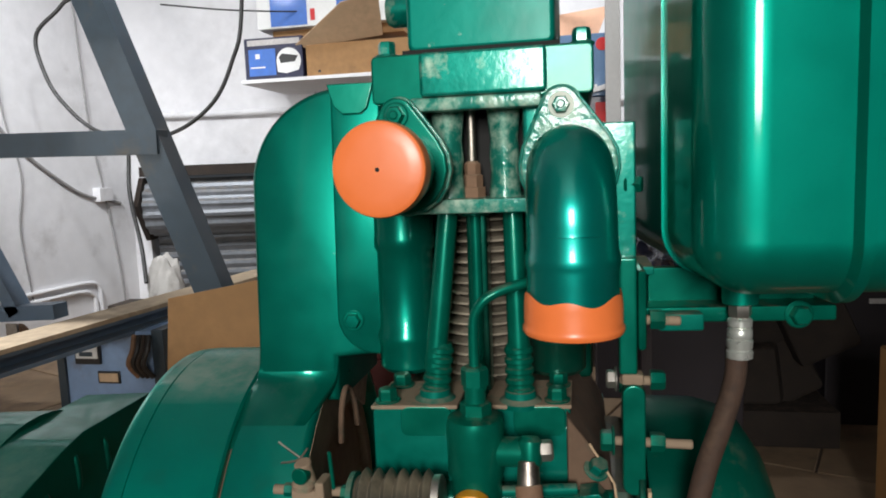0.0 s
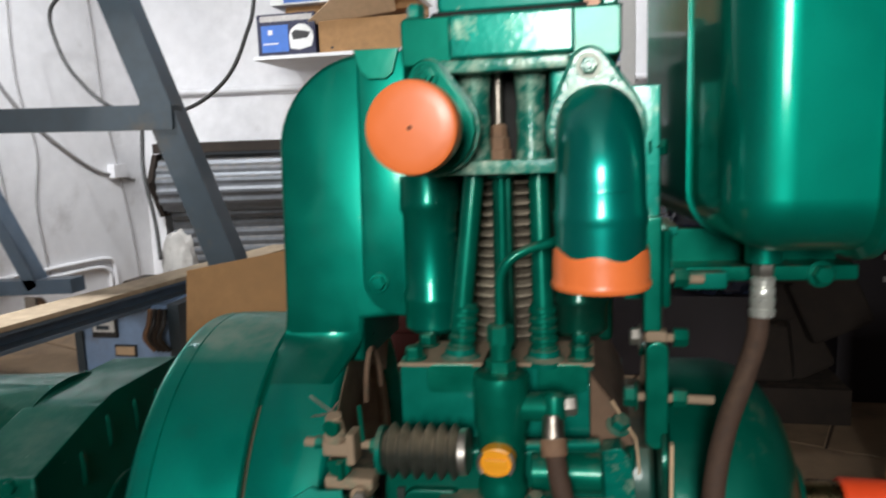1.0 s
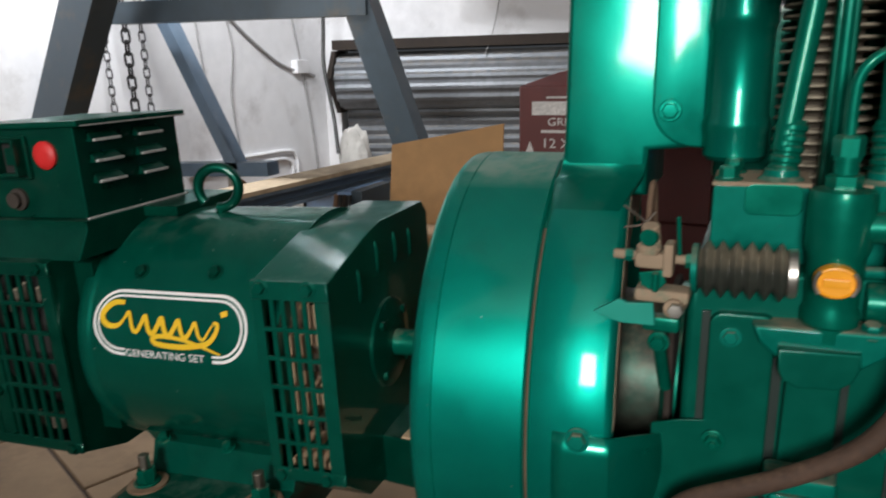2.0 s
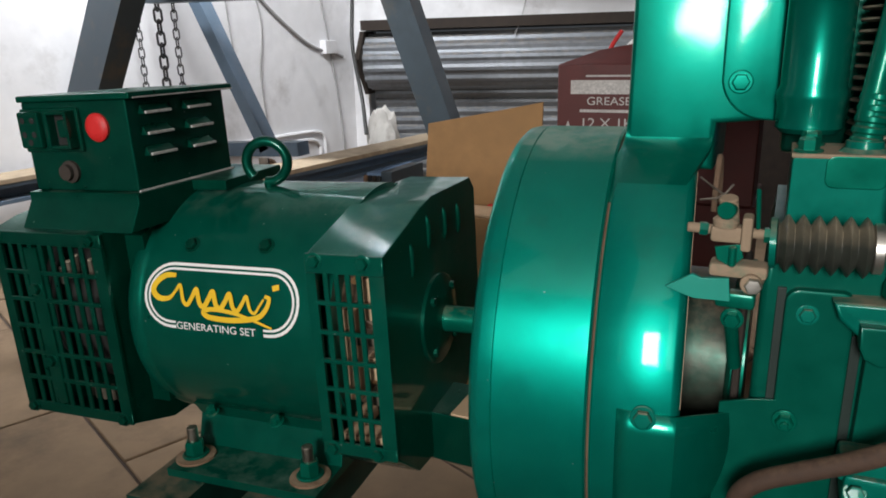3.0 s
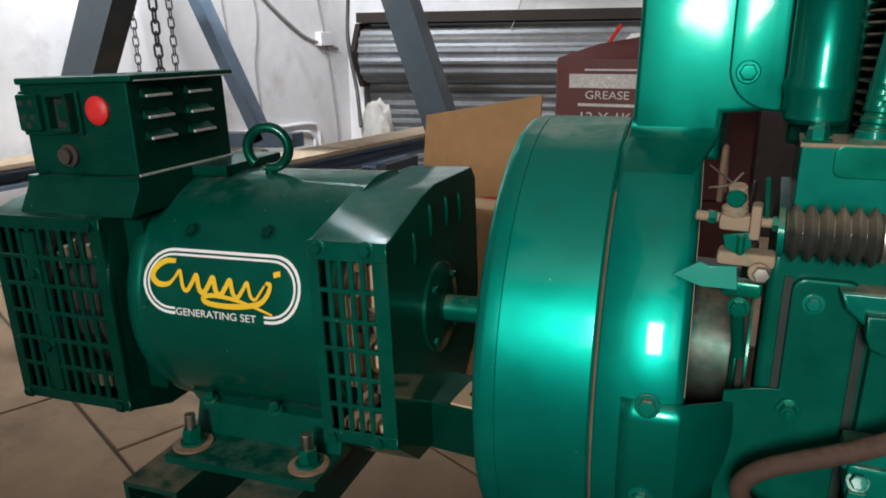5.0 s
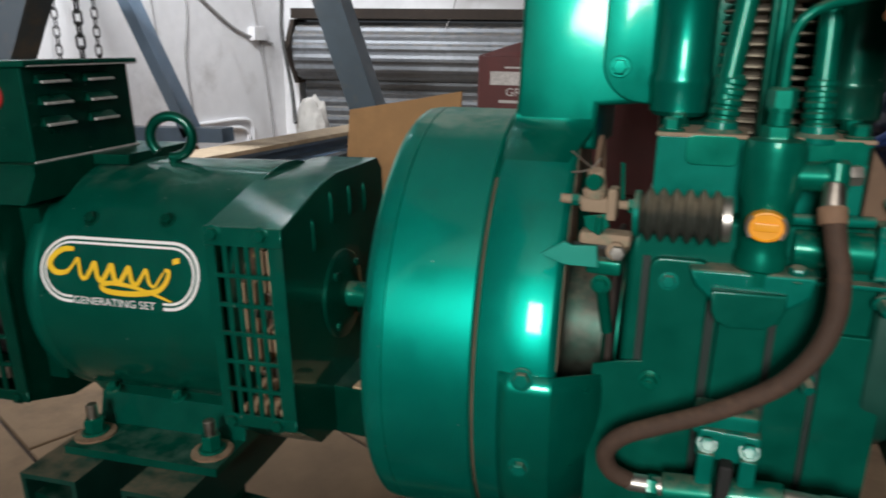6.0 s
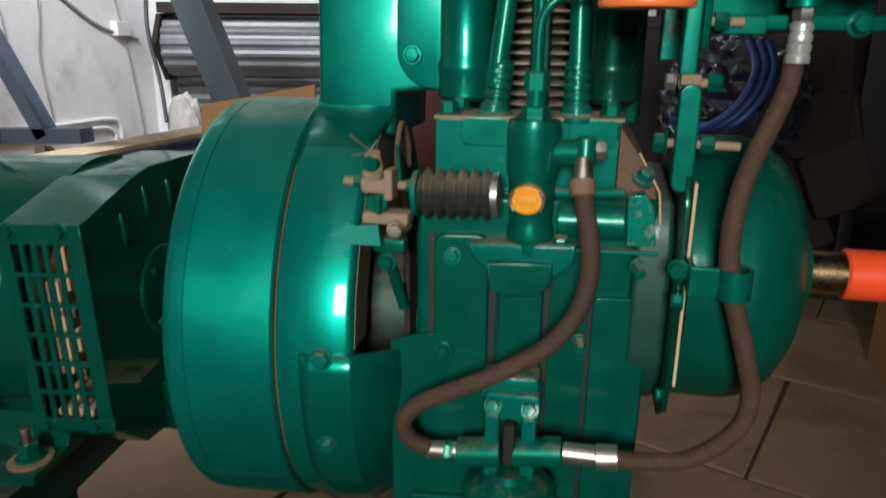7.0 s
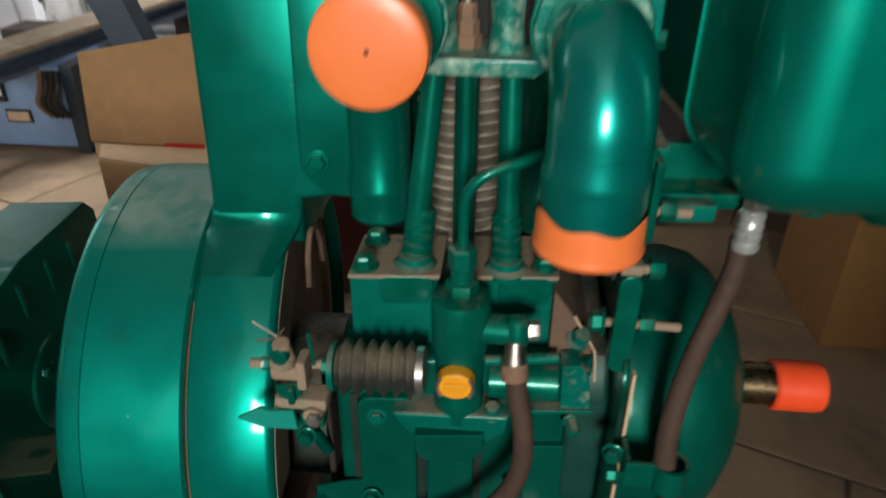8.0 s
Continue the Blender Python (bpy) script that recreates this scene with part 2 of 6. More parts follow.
GREYBLUECARD = material("grey_blue_card", (0.12, 0.22, 0.38), 0.55, 0, 0.1, 30, 0.12, 0.06, 100)
WHITE = material("white_print", (0.82, 0.82, 0.80), 0.55, 0, 0, 60, 0.05, 0.03, 100)
GREYPRINT = material("worn_print_and_edge_glint", (0.55, 0.52, 0.50), 0.6, 0, 0, 200, 0.3, 0.03, 100)
GOLD = material("yellow_print", (0.80, 0.50, 0.02), 0.45, 0, 0, 60, 0.08, 0.03, 100)
NAVY = material("navy_print", (0.012, 0.014, 0.05), 0.5, 0, 0.1, 40, 0.2, 0.05, 100)
PLASTIC = material("clear_wrap", (0.03, 0.04, 0.075), 0.14, 0, 0.9, 18, 0.5, 1.0, 24)
BLUEPIPE = material("blue_pipe_plastic", (0.035, 0.09, 0.33), 0.35, 0, 0.2, 40, 0.12, 0.05, 90)
GREYSTUFF = material("dusty_dark_casting", (0.036, 0.026, 0.020), 0.85, 0, 0, 22, 0.35, 0.5, 60, dust=0.5, dust_colour=(0.12, 0.085, 0.06))
CABLE = material("black_cable", (0.022, 0.021, 0.020), 0.5, 0, 0, 60, 0.2, 0.05, 100)
PALEWIRE = material("grey_wire", (0.36, 0.35, 0.35), 0.6, 0, 0, 60, 0.2, 0.05, 100)
PLANK = material("timber_plank", (0.40, 0.31, 0.21), 0.8, 0, 0, 24, 0.25, 0.3, 70)
BEIGE = material("peach_card", (0.72, 0.42, 0.28), 0.8, 0, 0, 30, 0.1, 0.08, 100)

# ---- mesh helpers ----


CROWNED = ("slab", "slat", "fan_cowl", "guard_plate", "air_duct", "side_plate", "duct_foot", "body", "side_column")


def part(name, bm, mat, parent=None, label="", angle=38):
    """Links a bmesh as one mesh object under a thing or a part."""
    me = bpy.data.meshes.new(name)
    bmesh.ops.recalc_face_normals(bm, faces=bm.faces)
    bm.to_mesh(me)
    bm.free()
    me.materials.append(mat)
    me.polygons.foreach_set("use_smooth", [True] * len(me.polygons))
    me.set_sharp_from_angle(angle=radians(angle))
    ob = new(name, me)
    if name not in CROWNED and len(me.polygons) > 20:
        # flat faces stay flat beside their rounded edges
        ob.modifiers.new("flat_faces", "WEIGHTED_NORMAL").keep_sharp = True
    ob.parent = parent
    if parent is not None and parent.type == "EMPTY":
        ob.matrix_parent_inverse = Matrix.Translation(-parent.location)
    if label:
        ob["label"] = label
    return ob


def thing(name, place, label, category, group="", kind=""):
    ob = new(name)
    ob.empty_display_size = 0.05
    ob.location = place
    return tagged(ob, label, category, group, kind)


def B():
    return bmesh.new()


def add_box(bm, x0, x1, y0, y1, z0, z1, bev=0.002, m=None, seg=2):
    r = bmesh.ops.create_cube(bm, size=1.0)
    vs = r["verts"]
    t = Matrix.Translation(((x0 + x1) / 2, (y0 + y1) / 2, (z0 + z1) / 2)) @ Matrix.Diagonal((abs(x1 - x0), abs(y1 - y0), abs(z1 - z0), 1))
    bmesh.ops.transform(bm, matrix=t, verts=vs)
    if bev:
        es = list({e for v in vs for e in v.link_edges})
        out = bmesh.ops.bevel(bm, geom=es, offset=bev, segments=seg, profile=0.5, affect="EDGES")
        vs = list({v for f in out["faces"] for v in f.verts} | {v for v in vs if v.is_valid})
    if m is not None:
        bmesh.ops.transform(bm, matrix=m, verts=vs)
    return bm


def frame_of(d):
    d = Vector(d).normalized()
    return d.to_track_quat("Z", "Y").to_matrix().to_4x4()


def add_lathe(bm, p, d, profile, n=40, caps=True):
    """Turned solid: profile of (distance along d, radius)."""
    m = Matrix.Translation(p) @ frame_of(d)
    rings = []
    for s, r in profile:
        rings.append([bm.verts.new(m @ Vector((r * math.cos(2 * math.pi * k / n), r * math.sin(2 * math.pi * k / n), s))) for k in range(n)])
    for a, b in zip(rings, rings[1:]):
        for k in range(n):
            bm.faces.new((a[k], a[(k + 1) % n], b[(k + 1) % n], b[k]))
    if caps:
        bm.faces.new(rings[0])
        bm.faces.new(rings[-1])
    return bm


def add_rod(bm, p0, p1, r, r1=None, n=20, bev=0.0008):
    p0, p1 = Vector(p0), Vector(p1)
    h = (p1 - p0).length
    r1 = r if r1 is None else r1
    bev = min(bev, h * 0.3, r * 0.5)
    return add_lathe(bm, p0, p1 - p0, [(0, r - bev), (bev, r), (h - bev, r1), (h, r1 - bev)], n)


def smooth_path(pts, per=8):
    pts = [Vector(p) for p in pts]
    ext = [pts[0] * 2 - pts[1]] + pts + [pts[-1] * 2 - pts[-2]]
    out = []
    for i in range(1, len(ext) - 2):
        a, b, c, d = ext[i - 1:i + 3]
        for k in range(per):
            t = k / per
            out.append(0.5 * ((2 * b) + (c - a) * t + (2 * a - 5 * b + 4 * c - d) * t * t + (3 * b - a - 3 * c + d) * t ** 3))
    out.append(pts[-1])
    return out


def add_tube(bm, pts, r, n=14, per=8, smooth=True, radii=None):
    path = smooth_path(pts, per) if smooth else [Vector(p) for p in pts]
    up = None
    rings = []
    for i, p in enumerate(path):
        d = (path[min(i + 1, len(path) - 1)] - path[max(i - 1, 0)]).normalized()
        if up is None:
            up = d.orthogonal().normalized()
        up = (up - d * up.dot(d)).normalized()
        side = d.cross(up)
        rr = radii(i / (len(path) - 1)) if radii else r
        rings.append([bm.verts.new(p + (up * math.cos(2 * math.pi * k / n) + side * math.sin(2 * math.pi * k / n)) * rr) for k in range(n)])
    for a, b in zip(rings, rings[1:]):
        for k in range(n):
            bm.faces.new((a[k], a[(k + 1) % n], b[(k + 1) % n], b[k]))
    bm.faces.new(rings[0])
    bm.faces.new(rings[-1])
    return bm


def add_prism(bm, poly, to3, depth, bev=0.0, seg=2):
    """Extrudes a 2D outline. to3 maps (u, v, w) to a place; w runs from 0 to depth."""
    a = [bm.verts.new(to3(u, v, 0)) for u, v in poly]
    b = [bm.verts.new(to3(u, v, depth)) for u, v in poly]
    n = len(poly)
    fs = [bm.faces.new(a), bm.faces.new(list(reversed(b)))]
    for k in range(n):
        fs.append(bm.faces.new((a[k], b[k], b[(k + 1) % n], a[(k + 1) % n])))
    bmesh.ops.recalc_face_normals(bm, faces=fs)
    if bev:
        es = list({e for f in fs[:2] for e in f.edges})
        bmesh.ops.bevel(bm, geom=es, offset=bev, segments=seg, profile=0.5, affect="EDGES")
    return bm


def xz(y):
    """Outline in x, z, extruded towards +y from y."""
    return lambda u, v, w: Vector((u, y + w, v))


def yz(x):
    return lambda u, v, w: Vector((x + w, u, v))


def xy(z):
    return lambda u, v, w: Vector((u, v, z + w))


def arc(cx, cz, r, a0, a1, n=10):
    return [(cx + r * math.cos(radians(a0 + (a1 - a0) * k / n)), cz + r * math.sin(radians(a0 + (a1 - a0) * k / n))) for k in range(n + 1)]


def rounded(x0, x1, z0, z1, r, n=6):
    return arc(x1 - r, z1 - r, r, 0, 90, n) + arc(x0 + r, z1 - r, r, 90, 180, n) + arc(x0 + r, z0 + r, r, 180, 270, n) + arc(x1 - r, z0 + r, r, 270, 360, n)


def eye(x0, z0, r0, x1, z1, r1, n=12):
    """Outline of two circles joined by their tangents."""
    d = math.hypot(x1 - x0, z1 - z0)
    a = math.degrees(math.atan2(z1 - z0, x1 - x0))
    o = math.degrees(math.acos((r0 - r1) / d))
    return arc(x0, z0, r0, a + o, a + 360 - o, n) + arc(x1, z1, r1, a - o, a + o, n)


def add_hex(bm, p, d, across, h, washer=True):
    """A hexagon head on a washer, standing on p towards d."""
    d = Vector(d).normalized()
    s = 0.0
    if washer:
        add_lathe(bm, p, d, [(0, across * 0.78), (h * 0.14, across * 0.8), (h * 0.22, across * 0.72)], 18)
        s = h * 0.2
    r = across / math.sqrt(3)
    return add_lathe(bm, Vector(p) + d * s, d, [(0, r), (h * 0.78, r), (h * 0.98, r * 0.86), (h, r * 0.5)], 6)


def bolt(parent, p, d, across=0.012, h=0.006, mat=None, washer=True, stud=0.0):
    bm = add_hex(B(), p, d, across, h, washer)
    if stud:
        add_rod(bm, Vector(p), Vector(p) + Vector(d).normalized() * (h + stud), across * 0.28, n=12)
    return part("bolt", bm, mat or CAST, parent, angle=25)

# ---- room ----
WALL_A, WALL_B = Vector((-2.62, 4.12, 0)), Vector((2.6, 5.25, 0))   # back wall, from the left corner to the right
CEIL = 2.4


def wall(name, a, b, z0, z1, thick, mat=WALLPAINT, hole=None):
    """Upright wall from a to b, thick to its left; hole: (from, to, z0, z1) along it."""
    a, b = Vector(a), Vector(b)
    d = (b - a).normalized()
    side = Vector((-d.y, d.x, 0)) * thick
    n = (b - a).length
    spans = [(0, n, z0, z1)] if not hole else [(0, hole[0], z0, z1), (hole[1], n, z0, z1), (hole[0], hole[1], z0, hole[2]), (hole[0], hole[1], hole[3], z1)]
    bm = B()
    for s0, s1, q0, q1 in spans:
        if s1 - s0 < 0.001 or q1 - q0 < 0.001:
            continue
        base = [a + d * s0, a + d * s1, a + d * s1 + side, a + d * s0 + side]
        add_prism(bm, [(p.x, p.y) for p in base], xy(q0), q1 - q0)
    return tagged(part(name, bm, mat), "plain grey wall out of view, closing the room or blocking light" if mat is GREYWALL else "whitewashed plaster wall of the workshop, stained", "wall", "", "structure")


SHUT_Z = 0.66
back_dir = (WALL_B - WALL_A).normalized()
wall("wall_north", WALL_A, WALL_B, FLOOR - 0.05, CEIL, 0.2, hole=(0.10, 2.9, FLOOR - 0.05, SHUT_Z + 0.06))
# the hole in the west wall is made for the added fill lamp
wall("wall_west", (-3.15, -2.6, 0), WALL_A, FLOOR - 0.05, CEIL, 0.2, hole=(2.1, 3.3, 0.5, 1.7))
wall("wall_east", (2.6, 5.25, 0), (2.6, -2.6, 0), FLOOR - 0.05, CEIL, 0.2, GREYWALL)
wall("wall_south", (2.6, -2.6, 0), (-3.15, -2.6, 0), FLOOR - 0.05, CEIL, 0.2, GREYWALL, hole=(1.75, 3.15, FLOOR, 2.05))
# the next four walls are added out of view to block the door light
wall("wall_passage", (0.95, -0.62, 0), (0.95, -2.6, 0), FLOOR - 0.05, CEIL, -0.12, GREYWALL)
wall("wall_partition", (-3.0, -0.62, 0), (-0.52, -0.62, 0), 0.45, CEIL, -0.12, GREYWALL)
wall("wall_jamb", (0.46, -0.62, 0), (0.83, -0.62, 0), 0.45, CEIL, -0.12, GREYWALL)
wall("wall_low", (-3.0, -0.62, 0), (0.95, -0.62, 0), FLOOR - 0.05, 0.45, -0.12, GREYWALL)
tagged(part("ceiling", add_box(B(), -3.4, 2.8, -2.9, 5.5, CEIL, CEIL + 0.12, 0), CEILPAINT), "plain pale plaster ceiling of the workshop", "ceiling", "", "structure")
ground = tagged(part("floor", add_box(B(), -3.4, 2.8, -2.9, 5.5, FLOOR - 0.12, FLOOR - 0.006, 0), GROUT), "floor of dusty brown stone slabs", "floor", "", "structure")


def stone_slabs():
    rng = random.Random(3)
    sx, sy = 0.70, 0.50
    ang = radians(-22)
    rot = Matrix.Rotation(ang, 4, "Z")
    shapes = []
    for _ in range(6):
        bm = B()
        add_box(bm, -sx / 2 + 0.004, sx / 2 - 0.004, -sy / 2 + 0.004, sy / 2 - 0.004, -0.02, 0, 0.0025, seg=1)
        ob = part("slab", bm, STONE)
        shapes.append(ob.data)
        bpy.data.objects.remove(ob)
    planes = (((-3.2, 0, 0), (-1, 0, 0)), ((2.65, 0, 0), (1, 0, 0)), ((0, -2.65, 0), (0, -1, 0)), ((0, 5.3, 0), (0, 1, 0)))
    for i in range(-10, 10):
        for j in range(-10, 15):
            p = rot @ Vector((i * sx + (0.35 if j % 2 else 0) - 0.09, j * sy + 0.195, 0))
            place = Matrix.Translation((p.x, p.y, FLOOR + rng.uniform(-0.0015, 0.0015))) @ rot
            if -2.75 < p.x < 2.2 and -2.2 < p.y < 4.85:
                ob = new("slab", rng.choice(shapes))
                ob.matrix_basis = place
            elif -3.6 < p.x < 3.05 and -3.05 < p.y < 5.7:
                # slabs along the walls are cut to fit
                bm = B()
                bm.from_mesh(shapes[0])
                bmesh.ops.transform(bm, matrix=place, verts=bm.verts)
                for co, no in planes:
                    bmesh.ops.bisect_plane(bm, geom=list(bm.verts) + list(bm.edges) + list(bm.faces), plane_co=co, plane_no=no, clear_outer=True)
                if not bm.faces:
                    bm.free()
                    continue
                ob = part("slab", bm, STONE)
            else:
                continue
            ob.parent = ground


# rolled shutter in the opening of the back wall
def shutter():
    th = thing("roller_shutter", (-1.2, 4.3, FLOOR), "dusty galvanised roller shutter, half rolled up under a dark lintel", "roller shutter")
    a = WALL_A + back_dir * 0.14 + Vector((0, -0.02, 0))
    b = WALL_A + back_dir * 2.86 + Vector((0, -0.02, 0))
    r, zc = 0.17, SHUT_Z - 0.20
    n = 30
    bm = B()
    rings = []
    for end in (a, b):
        ring = []
        for k in range(n * 2):
            rr = r + (0.008 if k % 4 < 2 else -0.004)
            t = 2 * math.pi * k / (n * 2)
            ring.append(bm.verts.new(end + Vector((-back_dir.y, back_dir.x, 0)) * (rr * math.cos(t)) + Vector((0, 0, zc + rr * math.sin(t)))))
        rings.append(ring)
    for k in range(n * 2):
        bm.faces.new((rings[0][k], rings[0][(k + 1) % (n * 2)], rings[1][(k + 1) % (n * 2)], rings[1][k]))
    bm.faces.new(rings[0])
    bm.faces.new(rings[1])
    part("roll", bm, SHUTTER, th, "rolled-up curtain of galvanised slats", 20)
    bm = B()
    side = Vector((-back_dir.y, back_dir.x, 0))
    z = zc - 0.06
    while z > FLOOR + 0.02:
        q0 = a + side * (0.06)
        q1 = b + side * (0.06)
        poly = [(0, z), (0.014, z - 0.012), (0.016, z - 0.03), (0.006, z - 0.052), (0, z - 0.058)]
        for s, (u0, v0) in enumerate(poly[:-1]):
            u1, v1 = poly[s + 1]
            vs = [q0 - side * u0 + Vector((0, 0, v0)), q1 - side * u0 + Vector((0, 0, v0)), q1 - side * u1 + Vector((0, 0, v1)), q0 - side * u1 + Vector((0, 0, v1))]
            bm.faces.new([bm.verts.new(v) for v in vs])
        z -= 0.058
    part("curtain", bm, SHUTTER, th, "hanging curtain of dark galvanised slats", 60)
    bm = add_prism(B(), [(-0.22, zc + 0.02), (-0.10, zc + 0.19), (0.10, zc + 0.19), (0.2, zc), (0.1, zc - 0.2), (-0.06, zc - 0.2)], lambda u, v, w: a + back_dir * (-0.035 + w) + side * u + Vector((0, 0, v)), 0.03, 0.003)
    part("end_bracket", bm, GREYSTUFF, th, "dirty steel end plate")
    bm = B()
    add_prism(bm, [(-0.12, SHUT_Z + 0.055), (0.3, SHUT_Z + 0.055), (0.3, SHUT_Z - 0.005), (-0.12, SHUT_Z - 0.005)], lambda u, v, w: a + back_dir * (w - 0.02) + side * u + Vector((0, 0, v)), (b - a).length + 0.03)
    part("lintel", bm, GREYSTUFF, th, "dark grimy steel lintel")


shutter()

# ---- gantry, beams and chains ----


def channel(bm, p0, p1, w, d, face, t=0.008):
    """Channel section from p0 to p1, w wide, flanges d deep away from face."""
    p0, p1 = Vector(p0), Vector(p1)
    ax = (p1 - p0).normalized()
    f = Vector(face).normalized()
    s = ax.cross(f).normalized()
    h = (p1 - p0).length
    out = [(-w / 2, 0), (w / 2, 0), (w / 2, d), (w / 2 - t, d), (w / 2 - t, t), (-w / 2 + t, t), (-w / 2 + t, d), (-w / 2, d)]
    return add_prism(bm, out, lambda u, v, q: p0 + ax * q + s * u - f * v, h)


def box_bar(bm, p0, p1, w, d, face):
    p0, p1 = Vector(p0), Vector(p1)
    ax = (p1 - p0).normalized()
    f = Vector(face)
    f = (f - ax * f.dot(ax)).normalized()
    s = ax.cross(f).normalized()
    return add_prism(bm, [(-w / 2, 0), (w / 2, 0), (w / 2, d), (-w / 2, d)], lambda u, v, q: p0 + ax * q + s * u - f * v, (p1 - p0).length, 0.003)


def gantry():
    th = thing("gantry_crane", (-1.9, 2.4, 0.1), "slate-blue painted steel A-frame gantry hoist on casters", "gantry crane")
    part("leg", box_bar(B(), (-1.062, 2.35, 0.10), (-1.885, 2.35, 2.34), 0.105, 0.09, (0.05, -1, 0)), STEELGREY, th)
    part("leg", box_bar(B(), (-2.80, 2.10, 0.13), (-1.47, 2.10, 2.34), 0.2, 0.10, (-0.2, -1, 0)), STEELGREY, th)
    part("cross_brace", box_bar(B(), (-2.50, 2.343, 0.79), (-1.26, 2.343, 0.765), 0.085, 0.07, (0, -1, 0)), STEELGREY, th)
    part("strut", box_bar(B(), (-2.05, 2.50, 0.12), (-2.69, 2.50, 1.41), 0.055, 0.075, (0, -1, 0)), STEELBLUE, th)
    part("foot_beam", box_bar(B(), (-2.60, 2.50, 0.105), (-1.87, 2.50, 0.135), 0.06, 0.08, (0, -1, 0)), STEELBLUE, th)
    w = part("caster", add_lathe(B(), (-2.00, 2.44, 0.055), (0, 1, 0), [(0, 0.03), (0.004, 0.042), (0.03, 0.042), (0.034, 0.03)], 24), RUST, th, "dirty rubber caster wheel")
    part("fork", add_box(B(), -2.025, -1.975, 2.425, 2.435, 0.05, 0.105, 0.002), STEEL, w)
    part("top_beam", box_bar(B(), (-3.1, 2.35, 2.34), (-0.9, 2.35, 2.34), 0.14, 0.1, (0, 0, -1)), STEELGREY, th)


def long_beam(name, x, y0, y1, label, skew=0.0):
    th = thing(name, (x, y0, FLOOR), label, "steel beam")
    w, h, z1 = 0.13, 0.075, 0.095
    z0 = z1 - h
    out = [(-w / 2, z0), (w / 2, z0), (w / 2, z0 + 0.014), (0.008, z0 + 0.018), (0.008, z1 - 0.018), (w / 2, z1 - 0.014), (w / 2, z1), (-w / 2, z1), (-w / 2, z1 - 0.014), (-0.008, z1 - 0.018), (-0.008, z0 + 0.018), (-w / 2, z0 + 0.014)]
    part("web", add_prism(B(), out, lambda u, v, q: Vector((x + u + skew * (y0 + q - 2.2), y0 + q, v)), y1 - y0, 0.001), STEELBLUE, th)
    part("plank", add_prism(B(), [(x + skew * (y0 - 2.2) - 0.10, y0), (x + skew * (y0 - 2.2) + 0.07, y0), (x + skew * (y1 - 2.2) + 0.07, y1 - 0.02), (x + skew * (y1 - 2.2) - 0.10, y1 - 0.02)], xy(z1), 0.018, 0.002), PLANK, th, "dusty timber plank lying along the beam")
    for y in (y0 + 0.02, y1 - 0.12):
        bx = x + skew * (y - 2.2)
        part("trestle", add_box(B(), bx - 0.06, bx + 0.06, y, y + 0.1, FLOOR, z0, 0.004), GREYSTUFF, th, "dark block under the beam")


def chain(x, y, z0, z1, size, thick):
    th = thing("hoist_chain", (x, y, z0), "dark oily steel hoist chain hanging from the gantry", "chain", "hoist chains")
    pitch = size * 1.45
    first = None
    k = 0
    z = z1
    while z > z0:
        if first is None:
            bm = B()
            pts = []
            for i in range(16):
                t = 2 * math.pi * i / 16
                pts.append((size * 0.48 * math.cos(t), 0, size * 0.5 * math.sin(t) + (size * 0.42 if math.sin(t) > 0 else -size * 0.42)))
            ring = []
            n = 6
            for i in range(16):
                p = Vector(pts[i])
                d = (Vector(pts[(i + 1) % 16]) - Vector(pts[i - 1])).normalized()
                u = Vector((0, 1, 0))
                s = d.cross(u)
                ring.append([bm.verts.new(p + (u * math.cos(6.2832 * q / n) + s * math.sin(6.2832 * q / n)) * thick) for q in range(n)])
            for i in range(16):
                a, b = ring[i], ring[(i + 1) % 16]
                for q in range(n):
                    bm.faces.new((a[q], a[(q + 1) % n], b[(q + 1) % n], b[q]))
            first = part("link", bm, CABLE, th)
            ob = first
        else:
            ob = new("link", first.data)
            ob.parent = th
            ob.matrix_parent_inverse = first.matrix_parent_inverse
        ob.matrix_basis = Matrix.Translation((x + random.uniform(-0.001, 0.001), y, z)) @ Matrix.Rotation(radians(25 + 90 * (k % 2)), 4, "Z")
        z -= pitch
        k += 1


gantry()
long_beam("steel_beam", -1.72, 1.30, 3.85, "blue-grey steel beam with a dusty timber plank on top", 0.11)
long_beam("steel_beam", -2.62, 0.75, 2.25, "blue-grey steel beam with a dusty timber plank, beside the wall")
chain(-2.65, 2.44, 0.30, 2.28, 0.026, 0.0031)
chain(-2.52, 2.44, 0.30, 2.28, 0.034, 0.0052)
chain(-2.425, 2.44, 0.30, 2.28, 0.026, 0.0031)

# ---- alternator ----
AY, AZ = 0.762, 0.2525          # shaft axis
AR = 0.148                      # body radius
# the alternator stands in line with the engine, turned a little and low at its rear end
SET_POSE = Matrix.Translation((-0.3362, AY + 0.0390, AZ - 0.0142)) @ Matrix.Rotation(radians(5.5), 4, "Z") @ Matrix.Rotation(radians(-1.77), 4, "Y") @ Matrix.Translation((0.30, -AY, -AZ))


